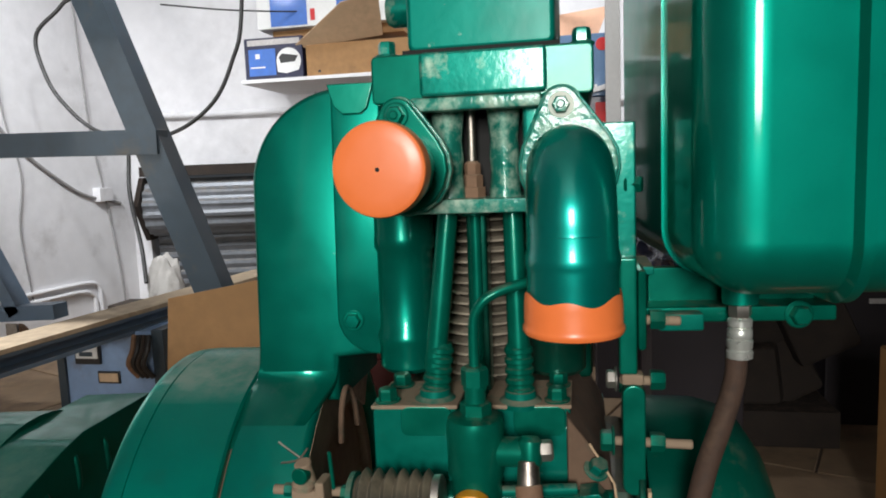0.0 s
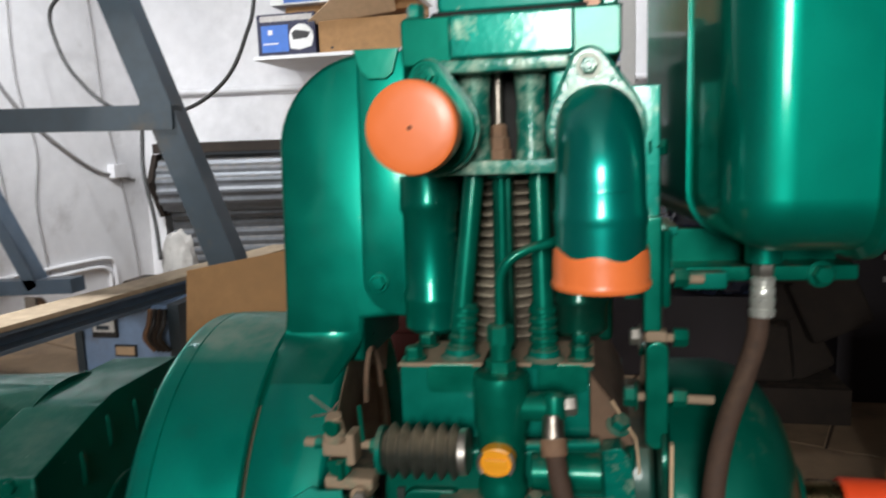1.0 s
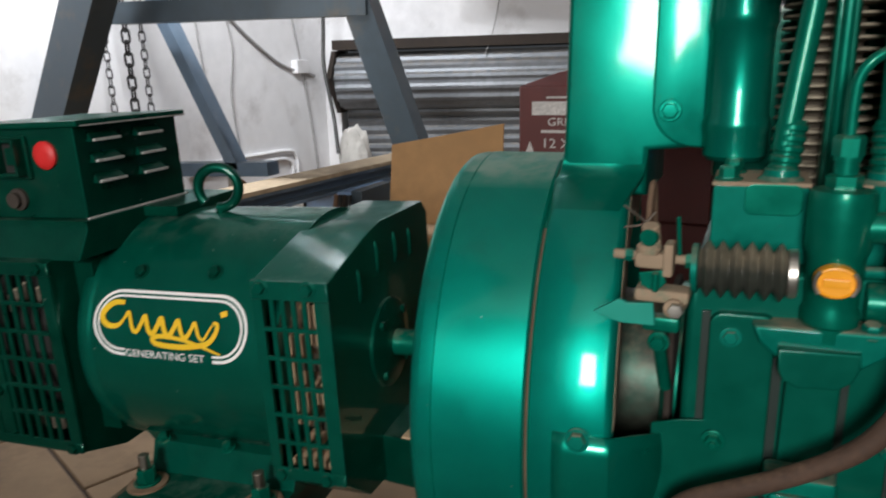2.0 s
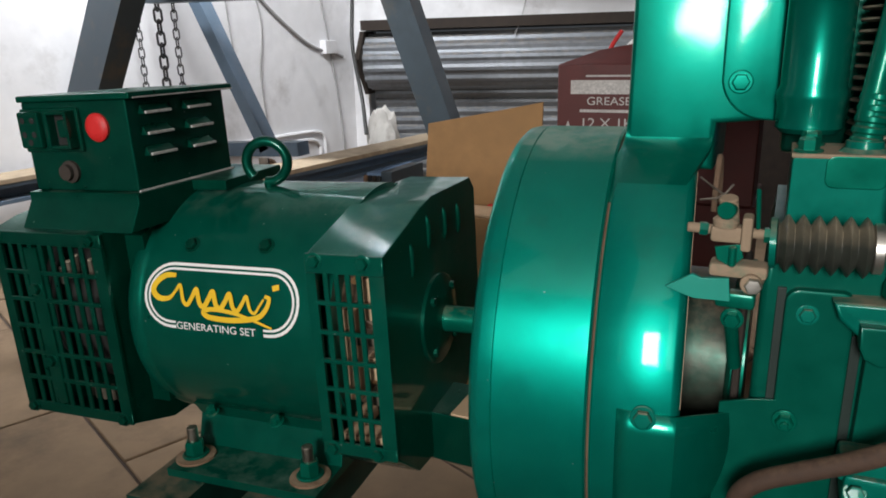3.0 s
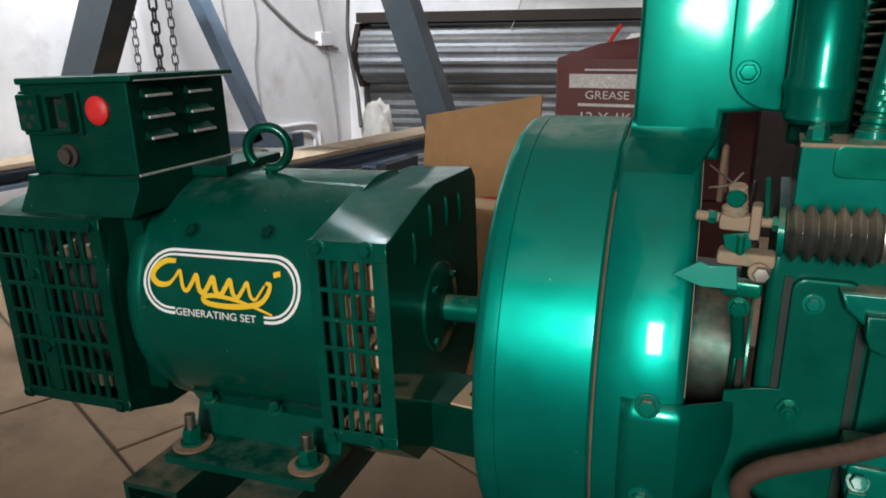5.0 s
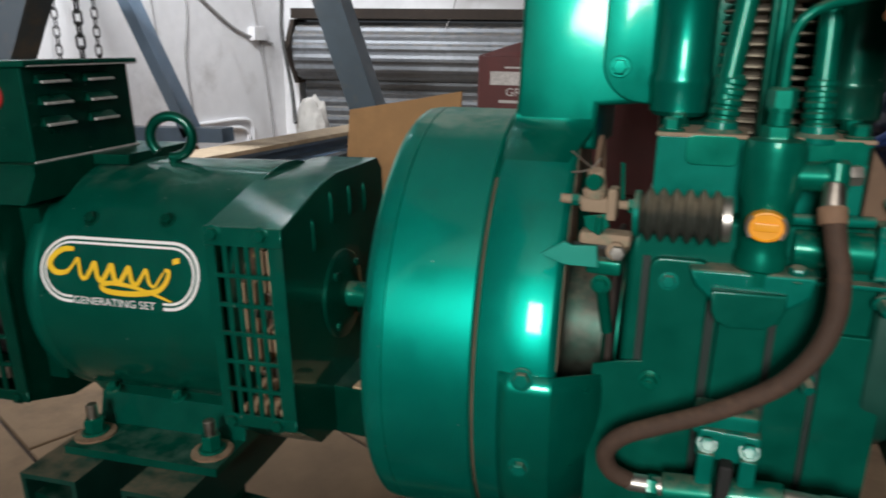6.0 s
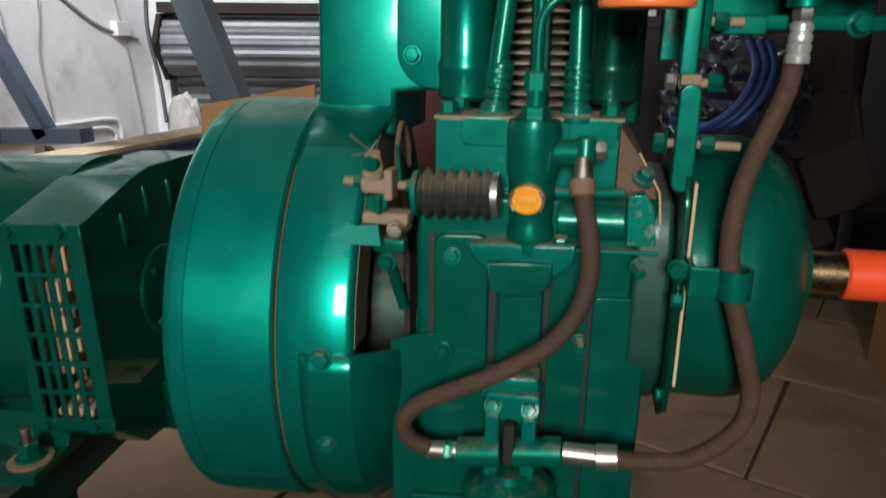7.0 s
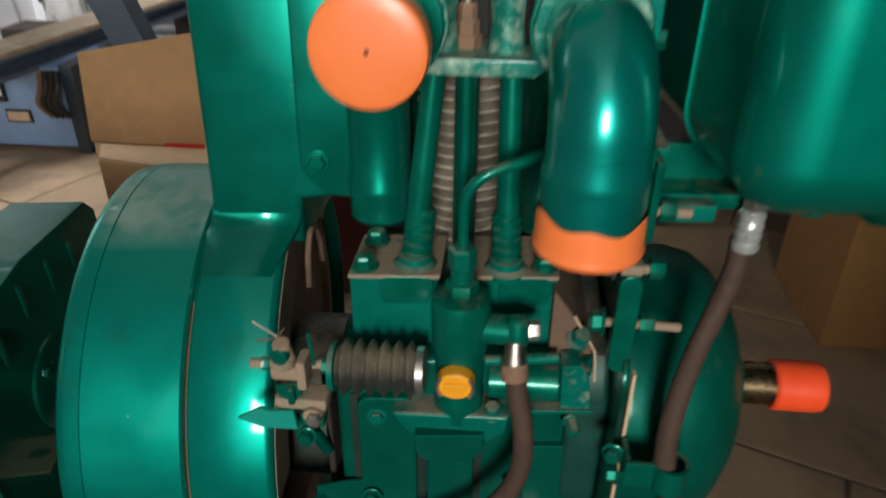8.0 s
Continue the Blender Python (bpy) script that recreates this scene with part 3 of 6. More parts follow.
def vent_grid(parent, name, x0, x1, z0, z1, y, cols, rows, bar, rim, inset, paint):
    """Front plate of slots: frame, upright and level bars, with a dark hollow and windings behind."""
    fr = part(name, B_frame(x0, x1, z0, z1, y, rim), paint, parent, "punched ventilation grille")
    ix0, ix1, iz0, iz1 = x0 + rim[0] - 0.001, x1 - rim[1] + 0.001, z0 + rim[3] - 0.001, z1 - rim[2] + 0.001
    for k in range(1, cols):
        x = ix0 + (ix1 - ix0) * k / cols
        part("bar", add_box(B(), x - bar, x + bar, y, y + 0.003, iz0, iz1, 0.0006, seg=1), paint, fr)
    for k in range(1, rows):
        z = iz0 + (iz1 - iz0) * k / rows
        part("bar", add_box(B(), ix0, ix1, y - 0.001, y + 0.003, z - bar * 0.8, z + bar * 0.8, 0.0006, seg=1), paint, fr)
    for k in range(2):
        for q in range(2):
            bolt(parent, (x0 + 0.012 + (x1 - x0 - 0.012 - inset) * k, y, z0 + 0.007 + (z1 - z0 - 0.014) * q), (0, -1, 0), 0.011, 0.005, paint)
    return fr


def B_frame(x0, x1, z0, z1, y, rim):
    """A flat frame with rims of its own at the two sides, the top and the bottom."""
    bm = B()
    add_box(bm, x0, x1, y, y + 0.004, z1 - rim[2], z1, 0.001, seg=1)
    add_box(bm, x0, x1, y, y + 0.004, z0, z0 + rim[3], 0.001, seg=1)
    add_box(bm, x0, x0 + rim[0], y + 0.0005, y + 0.0045, z0 + rim[3], z1 - rim[2], 0)
    add_box(bm, x1 - rim[1], x1, y + 0.0005, y + 0.0045, z0 + rim[3], z1 - rim[2], 0)
    return bm


def on_body(u, v, h):
    """A place on the round body: u along x, v round it from the middle of the decal."""
    a = v / AR + 0.312
    return Vector((-0.5265 + u, AY - (AR + h) * math.cos(a), AZ + (AR + h) * math.sin(a)))


def ribbon(bm, pts, widths, h, closed=False):
    n = len(pts)
    rows = []
    for i, (u, v) in enumerate(pts):
        a = pts[(i - 1) % n] if closed or i else pts[0]
        b = pts[(i + 1) % n] if closed or i < n - 1 else pts[-1]
        d = Vector((b[0] - a[0], b[1] - a[1]))
        d = d.normalized() if d.length else Vector((1, 0))
        w = widths(i / (n - 1)) / 2
        rows.append((bm.verts.new(on_body(u - d.y * w, v + d.x * w, h)), bm.verts.new(on_body(u + d.y * w, v - d.x * w, h))))
    for i in range(n if closed else n - 1):
        a, b = rows[i], rows[(i + 1) % n]
        bm.faces.new((a[0], a[1], b[1], b[0]))
    return bm


def stadium(hw, hh, n=14):
    r = hh
    return arc(hw - r, 0, r, -90, 90, n) + arc(-hw + r, 0, r, 90, 270, n)


def text_mesh(words, size):
    c = bpy.data.curves.new("words", "FONT")
    c.body, c.size, c.align_x, c.align_y, c.extrude = words, size, "CENTER", "CENTER", 0.0
    ob = new("words", c)
    bpy.context.view_layer.update()
    me = bpy.data.meshes.new_from_object(ob.evaluated_get(bpy.context.evaluated_depsgraph_get()))
    bpy.data.objects.remove(ob)
    bm = B()
    bm.from_mesh(me)
    bpy.data.meshes.remove(me)
    return bm


def alternator():
    th = thing("alternator", (-0.53, AY, 0.07), "dark green enamelled alternator with a yellow and white decal", "alternator")
    body = part("stator_body", add_lathe(B(), (-0.662, AY, AZ), (1, 0, 0), [(0, 0.13), (0, AR - 0.012), (0.003, AR - 0.006), (0.008, AR - 0.001), (0.014, AR + 0.003), (0.021, AR + 0.004), (0.028, AR + 0.002), (0.032, AR), (0.274, AR), (0.274, 0.12)], 72), ALTGREEN, th)
    for x, v in ((-0.576, 0.052), (-0.478, 0.055)):
        a = 0.28 + v / AR + 0.08
        d = Vector((0, -math.cos(a), math.sin(a)))
        bolt(body, Vector((x, AY, AZ)) + d * AR, d, 0.012, 0.005, DARKGREEN)
    # end brackets
    def shell(x0, x1, outer):
        bm = add_prism(B(), outer, yz(x0), x1 - x0, 0.002)
        # open the front
        y0 = outer[0][0]
        for f in [f for f in bm.faces if abs(f.calc_center_median().y - y0) < 0.004 and abs(f.normal.y) > 0.8]:
            bm.faces.remove(f)
        return bm
    drive = [(0.604, 0.143), (0.604, 0.361), (0.700, 0.388), (0.735, 0.394), (0.868, 0.391), (0.884, 0.375), (0.886, 0.23), (0.862, 0.155), (0.80, 0.108), (0.72, 0.092), (0.655, 0.100)]
    rear = [(0.606, 0.133), (0.606, 0.369), (0.640, 0.379), (0.70, 0.386), (0.83, 0.386), (0.89, 0.369), (0.918, 0.33), (0.918, 0.16), (0.85, 0.11), (0.67, 0.11)]
    part("drive_end_bracket", shell(-0.399, -0.315, drive), ALTGREEN, th, "folded dark green end cover")
    # rear cover and its grille are darker than the drive end for weaker light
    part("rear_bracket", shell(-0.834, -0.664, rear), DARKGREEN, th, "folded green rear cover, darkened for the weaker light")
    bm = B()
    add_prism(bm, [(0.64, 0.15), (0.64, 0.36), (0.70, 0.384), (0.83, 0.384), (0.89, 0.36), (0.89, 0.15)], yz(-0.668), 0.03, 0.002)
    part("collar", bm, DARKGREEN, th)
    vent_grid(th, "grille", -0.400, -0.3145, 0.143, 0.362, 0.600, 5, 6, 0.0028, (0.011, 0.016, 0.020, 0.014), 0.021, ALTGREEN)
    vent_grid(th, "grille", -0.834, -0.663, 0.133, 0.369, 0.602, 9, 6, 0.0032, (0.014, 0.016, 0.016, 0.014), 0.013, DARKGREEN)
    part("grille_strip", add_box(B(), -0.782, -0.762, 0.6005, 0.606, 0.15, 0.35, 0.001), DARKGREEN, th)
    for z in (0.30, 0.2075):
        bolt(th, (-0.772, 0.6005, z), (0, -1, 0), 0.012, 0.006, DARKGREEN)
    bm = add_lathe(B(), (-0.39, AY, AZ), (1, 0, 0), [(0, 0.08), (0.0, 0.125), (0.02, 0.13), (0.05, 0.115), (0.055, 0.07)], 40)
    part("winding", bm, COPPER, th, "varnished copper end winding")
    rng = random.Random(5)
    for k in range(22):
        a = 2 * math.pi * k / 22
        part("coil_end", add_rod(B(), (-0.378 + rng.uniform(-0.008, 0.008), AY + 0.128 * math.cos(a), AZ + 0.128 * math.sin(a)), (-0.330, AY + 0.11 * math.cos(a + 0.2), AZ + 0.11 * math.sin(a + 0.2)), 0.007, n=8), CARDBOARD if k % 3 == 0 else COPPER, th)
    bm = add_lathe(B(), (-0.82, AY, AZ), (1, 0, 0), [(0, 0.06), (0.0, 0.12), (0.03, 0.13), (0.12, 0.125), (0.125, 0.06)], 40)
    part("rear_winding", bm, BLACK, th)
    for k in range(14):
        x = -0.755 + 0.006 * k
        z = 0.150 if k % 2 else 0.300 + 0.004 * (k % 5)
        part("brush_bar", add_rod(B(), (x, 0.625, z), (x + 0.004, 0.622, z + 0.022), 0.0038, n=8), FINS if k % 3 else STEEL, th)
    # ribs pressed in the coupling-side face
    for y, z in ((0.669, 0.338), (0.717, 0.357), (0.768, 0.355), (0.814, 0.350)):
        part("pressed_rib", add_tube(B(), [(-0.3185, y, z - 0.020), (-0.3150, y, z - 0.012), (-0.3145, y, z), (-0.3150, y, z + 0.012), (-0.3185, y, z + 0.020)], 0.0032, 8, 4), DARKGREEN, th)
    for k, (x0, x1, z0, z1) in enumerate(((-0.352, -0.338, 0.29, 0.335), (-0.366, -0.336, 0.262, 0.272), (-0.350, -0.330, 0.225, 0.250), (-0.372, -0.358, 0.20, 0.30), (-0.346, -0.331, 0.196, 0.215), (-0.368, -0.352, 0.172, 0.186), (-0.385, -0.330, 0.150, 0.160))):
        part("spacer_block", add_box(B(), x0, x1, 0.615, 0.640, z0, z1, 0.002), PALECARD if k % 3 != 1 else FINS, th)
    fl = part("bearing_flange", add_lathe(B(), (-0.317, AY - 0.030, AZ), (1, 0, 0), [(0, 0.052), (0.006, 0.052), (0.008, 0.049), (0.010, 0.036), (0.012, 0.032), (0.013, 0.02)], 48), DARKGREEN, th)
    for k in range(4):
        a = radians(45 + 90 * k)
        bolt(fl, (-0.310, AY - 0.030 + 0.042 * math.cos(a), AZ + 0.042 * math.sin(a)), (1, 0, 0), 0.009, 0.005, DARKGREEN)
    part("shaft", add_rod(B(), (-0.31, AY - 0.030, AZ), (-0.2, AY - 0.030, AZ), 0.0150, n=28), CAST, th)
    # foot
    ft = part("foot", add_prism(B(), [(0.645, 0.084), (0.66, 0.084), (0.672, 0.12), (0.660, 0.140), (0.86, 0.140), (0.852, 0.12), (0.864, 0.084), (0.93, 0.084), (0.93, 0.074), (0.60, 0.074), (0.60, 0.084)], yz(-0.622), 0.204, 0.001), ALTGREEN, th)
    for x in (-0.585, -0.493):
        bolt(ft, (x, 0.650, 0.137), (0, -0.4, 1), 0.011, 0.007, CAST)
    for x in (-0.604, -0.443):
        for y in (0.632, 0.895):
            w = part("washer", add_lathe(B(), (x, y, 0.084), (0, 0, 1), [(0, 0.024), (0.002, 0.0235), (0.003, 0.015)], 28), RUST, th, "dusty brown washer")
            part("nut", add_hex(B(), (x, y, 0.086), (0, 0, 1), 0.020, 0.017), CAST, w)
            part("stud", add_rod(B(), (x, y, 0.09), (x, y, 0.124), 0.0066, n=14), STEEL, w)
    # eye bolt
    bm = B()
    c = Vector((-0.530, 0.745, 0.4295))
    add_tube(bm, [c + Vector((0.0245 * math.cos(radians(a)), 0.006 * math.cos(radians(a)), 0.0245 * math.sin(radians(a)))) for a in range(-98, 236, 14)], 0.0062, 12, 2)
    add_rod(bm, (-0.530, 0.745, 0.388), (-0.530, 0.745, 0.407), 0.0062, n=12)
    part("lifting_eye", bm, DARKGREEN, th, "dark green lifting eye bolt")
    # terminal box
    box = B()
    add_box(box, -0.787, -0.630, 0.640, 0.808, 0.411, 0.515, 0.003)
    tb = part("terminal_box", box, DARKGREEN, th)
    lid = part("lid", add_box(B(), -0.7860, -0.6180, 0.634, 0.813, 0.514, 0.5215, 0.002), ENAMELDARK, tb, "dusty glossy lid with worn edges")
    # pale strips paint the highlight along the box's worn edges
    part("lid_seam", add_box(B(), -0.6182, -0.6172, 0.640, 0.812, 0.5145, 0.5160, 0), GREYPRINT, lid, "worn edge with a painted highlight")
    part("bottom_lip", add_box(B(), -0.6305, -0.6280, 0.640, 0.81, 0.4105, 0.4130, 0.0006), GREYPRINT, tb, "worn edge with a painted highlight")
    part("skirt", add_prism(B(), [(0.63, 0.411), (0.63, 0.400), (0.612, 0.370), (0.88, 0.370), (0.84, 0.411)], yz(-0.790), 0.166, 0.002), DARKGREEN, th)
    part("skirt_flap", add_box(B(), -0.640, -0.575, 0.72, 0.84, 0.398, 0.411, 0.002), DARKGREEN, th)
    for q in range(2):
        for k in range(3):
            y, z = 0.678 + 0.071 * q, 0.5030 - 0.0233 * k
            bm = add_prism(B(), [(y - 0.0225, z - 0.0065), (y + 0.0225, z - 0.0065), (y + 0.019, z + 0.004), (y - 0.019, z + 0.004)], lambda u, v, w: Vector((-0.630 + (w if v < z else w * 0.1), u, v)), 0.010, 0.0015)
            lo = part("louvre", bm, DARKGREEN, tb)
            # a pale strip paints the light that the louvre's lower edge catches
            part("lip", add_box(B(), -0.6220, -0.6190, y - 0.0205, y + 0.0205, z - 0.0068, z - 0.0035, 0.0008), GREYPRINT, lo, "worn lip with a painted highlight")
    part("socket_plate", add_box(B(), -0.7850, -0.6970, 0.635, 0.640, 0.457, 0.507, 0.002), DARKGREEN, tb)
    so = part("socket", add_box(B(), -0.7830, -0.7500, 0.628, 0.636, 0.462, 0.504, 0.003), DARKGREEN, tb, "dusty outlet with dark pin holes")
    for hx, hz in ((-0.7740, 0.494), (-0.7590, 0.494), (-0.7740, 0.478), (-0.7590, 0.478), (-0.7665, 0.469)):
        part("pin_hole", add_lathe(B(), (hx, 0.6282, hz), (0, -1, 0), [(0, 0.0036), (0.0005, 0.0036)], 12), BLACK, so)
    part("recess", add_box(B(), -0.7300, -0.7045, 0.6335, 0.6355, 0.466, 0.500, 0), BLACK, tb, "dark open recess")
    for bx0, bx1, bz0, bz1 in ((-0.734, -0.7295, 0.462, 0.504), (-0.7050, -0.7005, 0.462, 0.504), (-0.7295, -0.7050, 0.462, 0.466), (-0.7295, -0.7050, 0.500, 0.504)):
        part("recess_rim", add_box(B(), bx0, bx1, 0.6225, 0.6350, bz0, bz1, 0.001), DARKGREEN, tb)
    part("rocker", add_box(B(), -0.7240, -0.7110, 0.6295, 0.6335, 0.474, 0.494, 0.002), DARKGREEN, tb)
    part("gland", add_lathe(B(), (-0.725, 0.641, 0.434), (0, -1, 0), [(0, 0.013), (0.005, 0.013), (0.007, 0.009), (0.012, 0.009)], 20), GREYSTUFF, tb, "dirty cable gland")
    part("indicator", add_lathe(B(), (-0.6735, 0.641, 0.484), (0, -1, 0), [(0, 0.0160), (0.004, 0.0160), (0.007, 0.013), (0.008, 0.006)], 32), RED, tb, "round red indicator")
    # decal
    dec = part("decal", ribbon(B(), [p for p in stadium(0.1005, 0.0355)], lambda t: 0.0034, 0.0008, True), WHITE, body, "white decal outline with a yellow flourish")
    bm = B()
    ribbon(bm, [p for p in stadium(0.0950, 0.0300)], lambda t: 0.0026, 0.0008, True)
    part("inner_line", bm, WHITE, body)
    part("gap", ribbon(B(), [(-0.058 + 0.0058 * k, -0.0335) for k in range(21)], lambda t: 0.013, 0.0012), ALTGREEN, body)
    # plain yellow flourish: a hook, a wave and a sweeping tail
    hook = [(-0.060, 0.0225), (-0.074, 0.0215), (-0.086, 0.0130), (-0.089, 0.0035), (-0.080, -0.0040), (-0.066, -0.0030), (-0.057, 0.0060)]
    wave = [(-0.057, 0.0060), (-0.052, 0.0115)]
    for k in range(5):
        u = -0.046 + 0.0222 * k
        wave += [(u, -0.0055 - 0.0008 * k), (u + 0.0060, -0.0085 - 0.0008 * k), (u + 0.0120, 0.0005 - 0.0010 * k), (u + 0.0165, 0.0085 - 0.0012 * k)]
    tail = [(0.060, 0.0065), (0.066, 0.0040), (0.062, -0.0080), (0.050, -0.0170), (0.020, -0.0215), (-0.010, -0.0205), (-0.018, -0.0150), (-0.006, -0.0115), (0.020, -0.0135), (0.045, -0.0190), (0.070, -0.0265)]
    for k, (name, pts, w) in enumerate((("hook", hook, 0.0058), ("wave", wave, 0.0046), ("tail", tail, 0.0046))):
        line = [(p.x, p.y) for p in smooth_path([(u, v, 0) for u, v in pts], 8)]
        bm = ribbon(B(), line, lambda t: w * (0.55 + 0.75 * math.sin(math.pi * min(1.0, 0.12 + t * 0.9))), 0.0014 + 0.0006 * k)
        for q, v in enumerate(bm.verts):
            v.co += Vector((0, v.co.y - AY, v.co.z - AZ)).normalized() * (0.000002 * q)
        part("flourish_" + name, bm, GOLD, body)
    part("flourish_dot", ribbon(B(), [(0.068, 0.0150), (0.072, 0.0165), (0.076, 0.0175)], lambda t: 0.0060, 0.0014), GOLD, body)
    bm = text_mesh("GENERATING SET", 0.0118)
    for v in bm.verts:
        v.co = on_body(v.co.x * 1.12 - 0.004, v.co.y - 0.0335, 0.0017)
    part("lettering", bm, WHITE, body)
    th.matrix_basis = SET_POSE @ Matrix.Translation(th.location)
    return th


alternator()


def skid():
    th = thing("base_frame", (-0.1, 0.75, FLOOR), "dark green channel base frame under the generating set", "base frame")
    for x in (-0.645, -0.510):
        bm = channel(B(), (x + 0.04, 0.555, 0.0735), (x + 0.04, 0.985, 0.0735), 0.075, 0.06, (0, 0, 1), 0.006)
        bmesh.ops.transform(bm, matrix=SET_POSE, verts=bm.verts)
        part("cross_channel", bm, DUSTYDARK, th)
    bm = channel(B(), (-0.72, 0.60, -0.045), (0.24, 0.60, -0.045), 0.07, 0.05, (0, 0, 1), 0.006)
    part("long_channel", bm, DARKGREEN, th)
    part("long_channel", channel(B(), (-0.72, 0.70, -0.045), (0.24, 0.70, -0.045), 0.07, 0.05, (0, 0, 1), 0.006), DARKGREEN, th)
    for x in (-0.62, -0.50, 0.02, 0.16):
        part("spacer", add_box(B(), x - 0.025, x + 0.025, 0.57, 0.73, -0.045, 0.02 if x < -0.3 else 0.052, 0.002), DARKGREEN, th)
    for x in (-0.55, 0.1):
        part("pedestal", add_box(B(), x - 0.08, x + 0.08, 0.57, 0.73, FLOOR, -0.095, 0.006), GREYSTUFF, th, "dark packing block on the floor")
    part("rail", add_box(B(), -0.39, -0.20, 0.735, 0.815, 0.075, 0.136, 0.003), DARKGREEN, th)
    tp = part("tie_plate", add_box(B(), -0.318, -0.245, 0.735, 0.792, 0.1365, 0.1395, 0.001), PALECARD, th, "dusty slotted tie plate")
    part("slot", add_prism(B(), rounded(-0.306, -0.284, 0.757, 0.769, 0.0058, 4), xy(0.1397), 0.0006), BLACK, tp)


skid()

# ---- engine ----
CX, CY = 0.073, 0.765           # cylinder axis
YAW = radians(6.0)              # the set stands turned a little
AX = Vector((math.cos(YAW), math.sin(YAW), 0))      # its shaft line
DC = Vector((-0.13, 0.8125, 0.2345))                # a place on the shaft line inside the fan cowl
CR, LR = 0.2155, 0.2195         # fan cowl and flywheel cover


def on_axis(s, a=None, r=0.0):
    """A place s along the shaft line, out by r at the angle a above the front."""
    p = DC + AX * (s + 0.13)
    return p if a is None else p + Vector((AX.y, -AX.x, 0)) * (r * math.cos(a)) + Vector((0, 0, r * math.sin(a)))


def engine():
    th = thing("diesel_engine", (0.07, 0.76, 0.05), "green painted air-cooled single-cylinder diesel engine, dusty on top", "engine")
    # fan cowl, two drums with a dusty gap
    part("flywheel_cover", add_lathe(B(), on_axis(-0.2535), AX, [(0.004, 0.05), (0.004, LR - 0.022), (0.0, LR - 0.012), (0.0015, LR - 0.0055), (0.005, LR - 0.002), (0.011, LR - 0.0008), (0.0215, LR - 0.0004), (0.022, LR - 0.0016), (0.0226, LR - 0.0016), (0.0232, LR), (0.0985, LR), (0.1005, LR - 0.0022), (0.1005, 0.05)], 160), DRUMTOP, th, "smooth green sheet-metal drum, pale with dust and painted glare on top")
    part("seam_ring", add_lathe(B(), on_axis(-0.1545), AX, [(0, CR - 0.004), (0.008, CR - 0.004)], 96), DUSTBROWN, th, "dusty brown joint")
    ring = add_lathe(B(), on_axis(-0.1510), AX, [(0.0, CR - 0.012), (0.0, CR - 0.002), (0.003, CR), (0.060, CR), (0.064, CR - 0.0012), (0.067, CR - 0.005), (0.0675, CR - 0.011), (0.066, CR - 0.012), (0.0, CR - 0.012)], 160, caps=False)
    part("fan_cowl", ring, DRUMTOP, th, "smooth green cowl band")
    part("flywheel", add_lathe(B(), on_axis(-0.140), AX, [(0, 0.06), (0, 0.188), (0.040, 0.188), (0.043, 0.184), (0.043, 0.165), (0.035, 0.16), (0.035, 0.06)], 96), DUSTIRON, th, "dust-covered iron flywheel")
    part("hub", add_lathe(B(), (-0.085, AY, AZ), (1, 0, 0), [(0, 0.078), (0.050, 0.078), (0.053, 0.075), (0.053, 0.03)], 72), HUBSTEEL, th, "dusty steel hub")
    part("back_plate", add_lathe(B(), (-0.036, AY, AZ), (1, 0, 0), [(0, 0.05), (0, 0.084), (0.004, 0.090), (0.014, 0.090), (0.014, 0.05)], 72), CAST, th)
    # air duct
    out = [(-0.141, 0.425), (-0.066, 0.425), (-0.066, 0.4655), (-0.024, 0.469), (-0.020, 0.480), (-0.018, 0.707)] + arc(-0.054, 0.625, 0.087, 92, 178, 18)
    duct = part("air_duct", add_prism(B(), out, lambda u, v, w: Vector((u, 0.757 + w + 0.065 * (v - 0.47) + 0.105 * (u + 0.07), v)), 0.13, 0.005, 3), DUCTGREEN, th, "green sheet-metal air duct")
    # the duct's sheet folds over and runs on down the drum
    bm = B()
    rows = []
    for y, z, xa, xb in ((0.7590, 0.474, -0.1405, -0.0660), (0.7575, 0.462, -0.1410, -0.0660), (0.7562, 0.454, -0.1418, -0.0665), (0.7535, 0.4470, -0.1430, -0.0675), (0.7490, 0.4428, -0.1442, -0.0690),
                         (0.7420, 0.4389, -0.1456, -0.0712), (0.7320, 0.4339, -0.1470, -0.0740), (0.7200, 0.4273, -0.1482, -0.0770), (0.7060, 0.4184, -0.1490, -0.0800), (0.6900, 0.4058, -0.1494, -0.0820)):
        row = []
        for k, dy in ((0.0, 0.006), (0.0, 0.0012), (0.012, 0.0), (0.5, 0.0), (0.988, 0.0), (1.0, 0.0012), (1.0, 0.006)):
            x = xa + (xb - xa) * k
            row.append(bm.verts.new((x, y + dy + 0.105 * (x + 0.07), z - dy * 0.6)))
        rows.append(row)
    for p, q in zip(rows, rows[1:]):
        for k in range(6):
            bm.faces.new((p[k], q[k], q[k + 1], p[k + 1]))
    part("duct_foot", bm, DUCTGREEN, th, "folded foot of the duct sheet", 60)
    side = [(-0.0195, 0.4685), (-0.0195, 0.712), (-0.0645, 0.712), (-0.0645, 0.53)] + arc(-0.027, 0.5065, 0.0375, 178, 269, 9)[1:]
    pl = part("side_plate", add_prism(B(), side, lambda u, v, w: Vector((u, 0.7543 + w + 0.065 * (v - 0.47) + 0.105 * (u + 0.07), v)), 0.008, 0.0022, 3), DUCTGREEN, th, "lapped green side plate")
    bolt(pl, (-0.049, 0.7575, 0.501), (0.1, -1, 0), 0.0125, 0.006, ENAMEL)
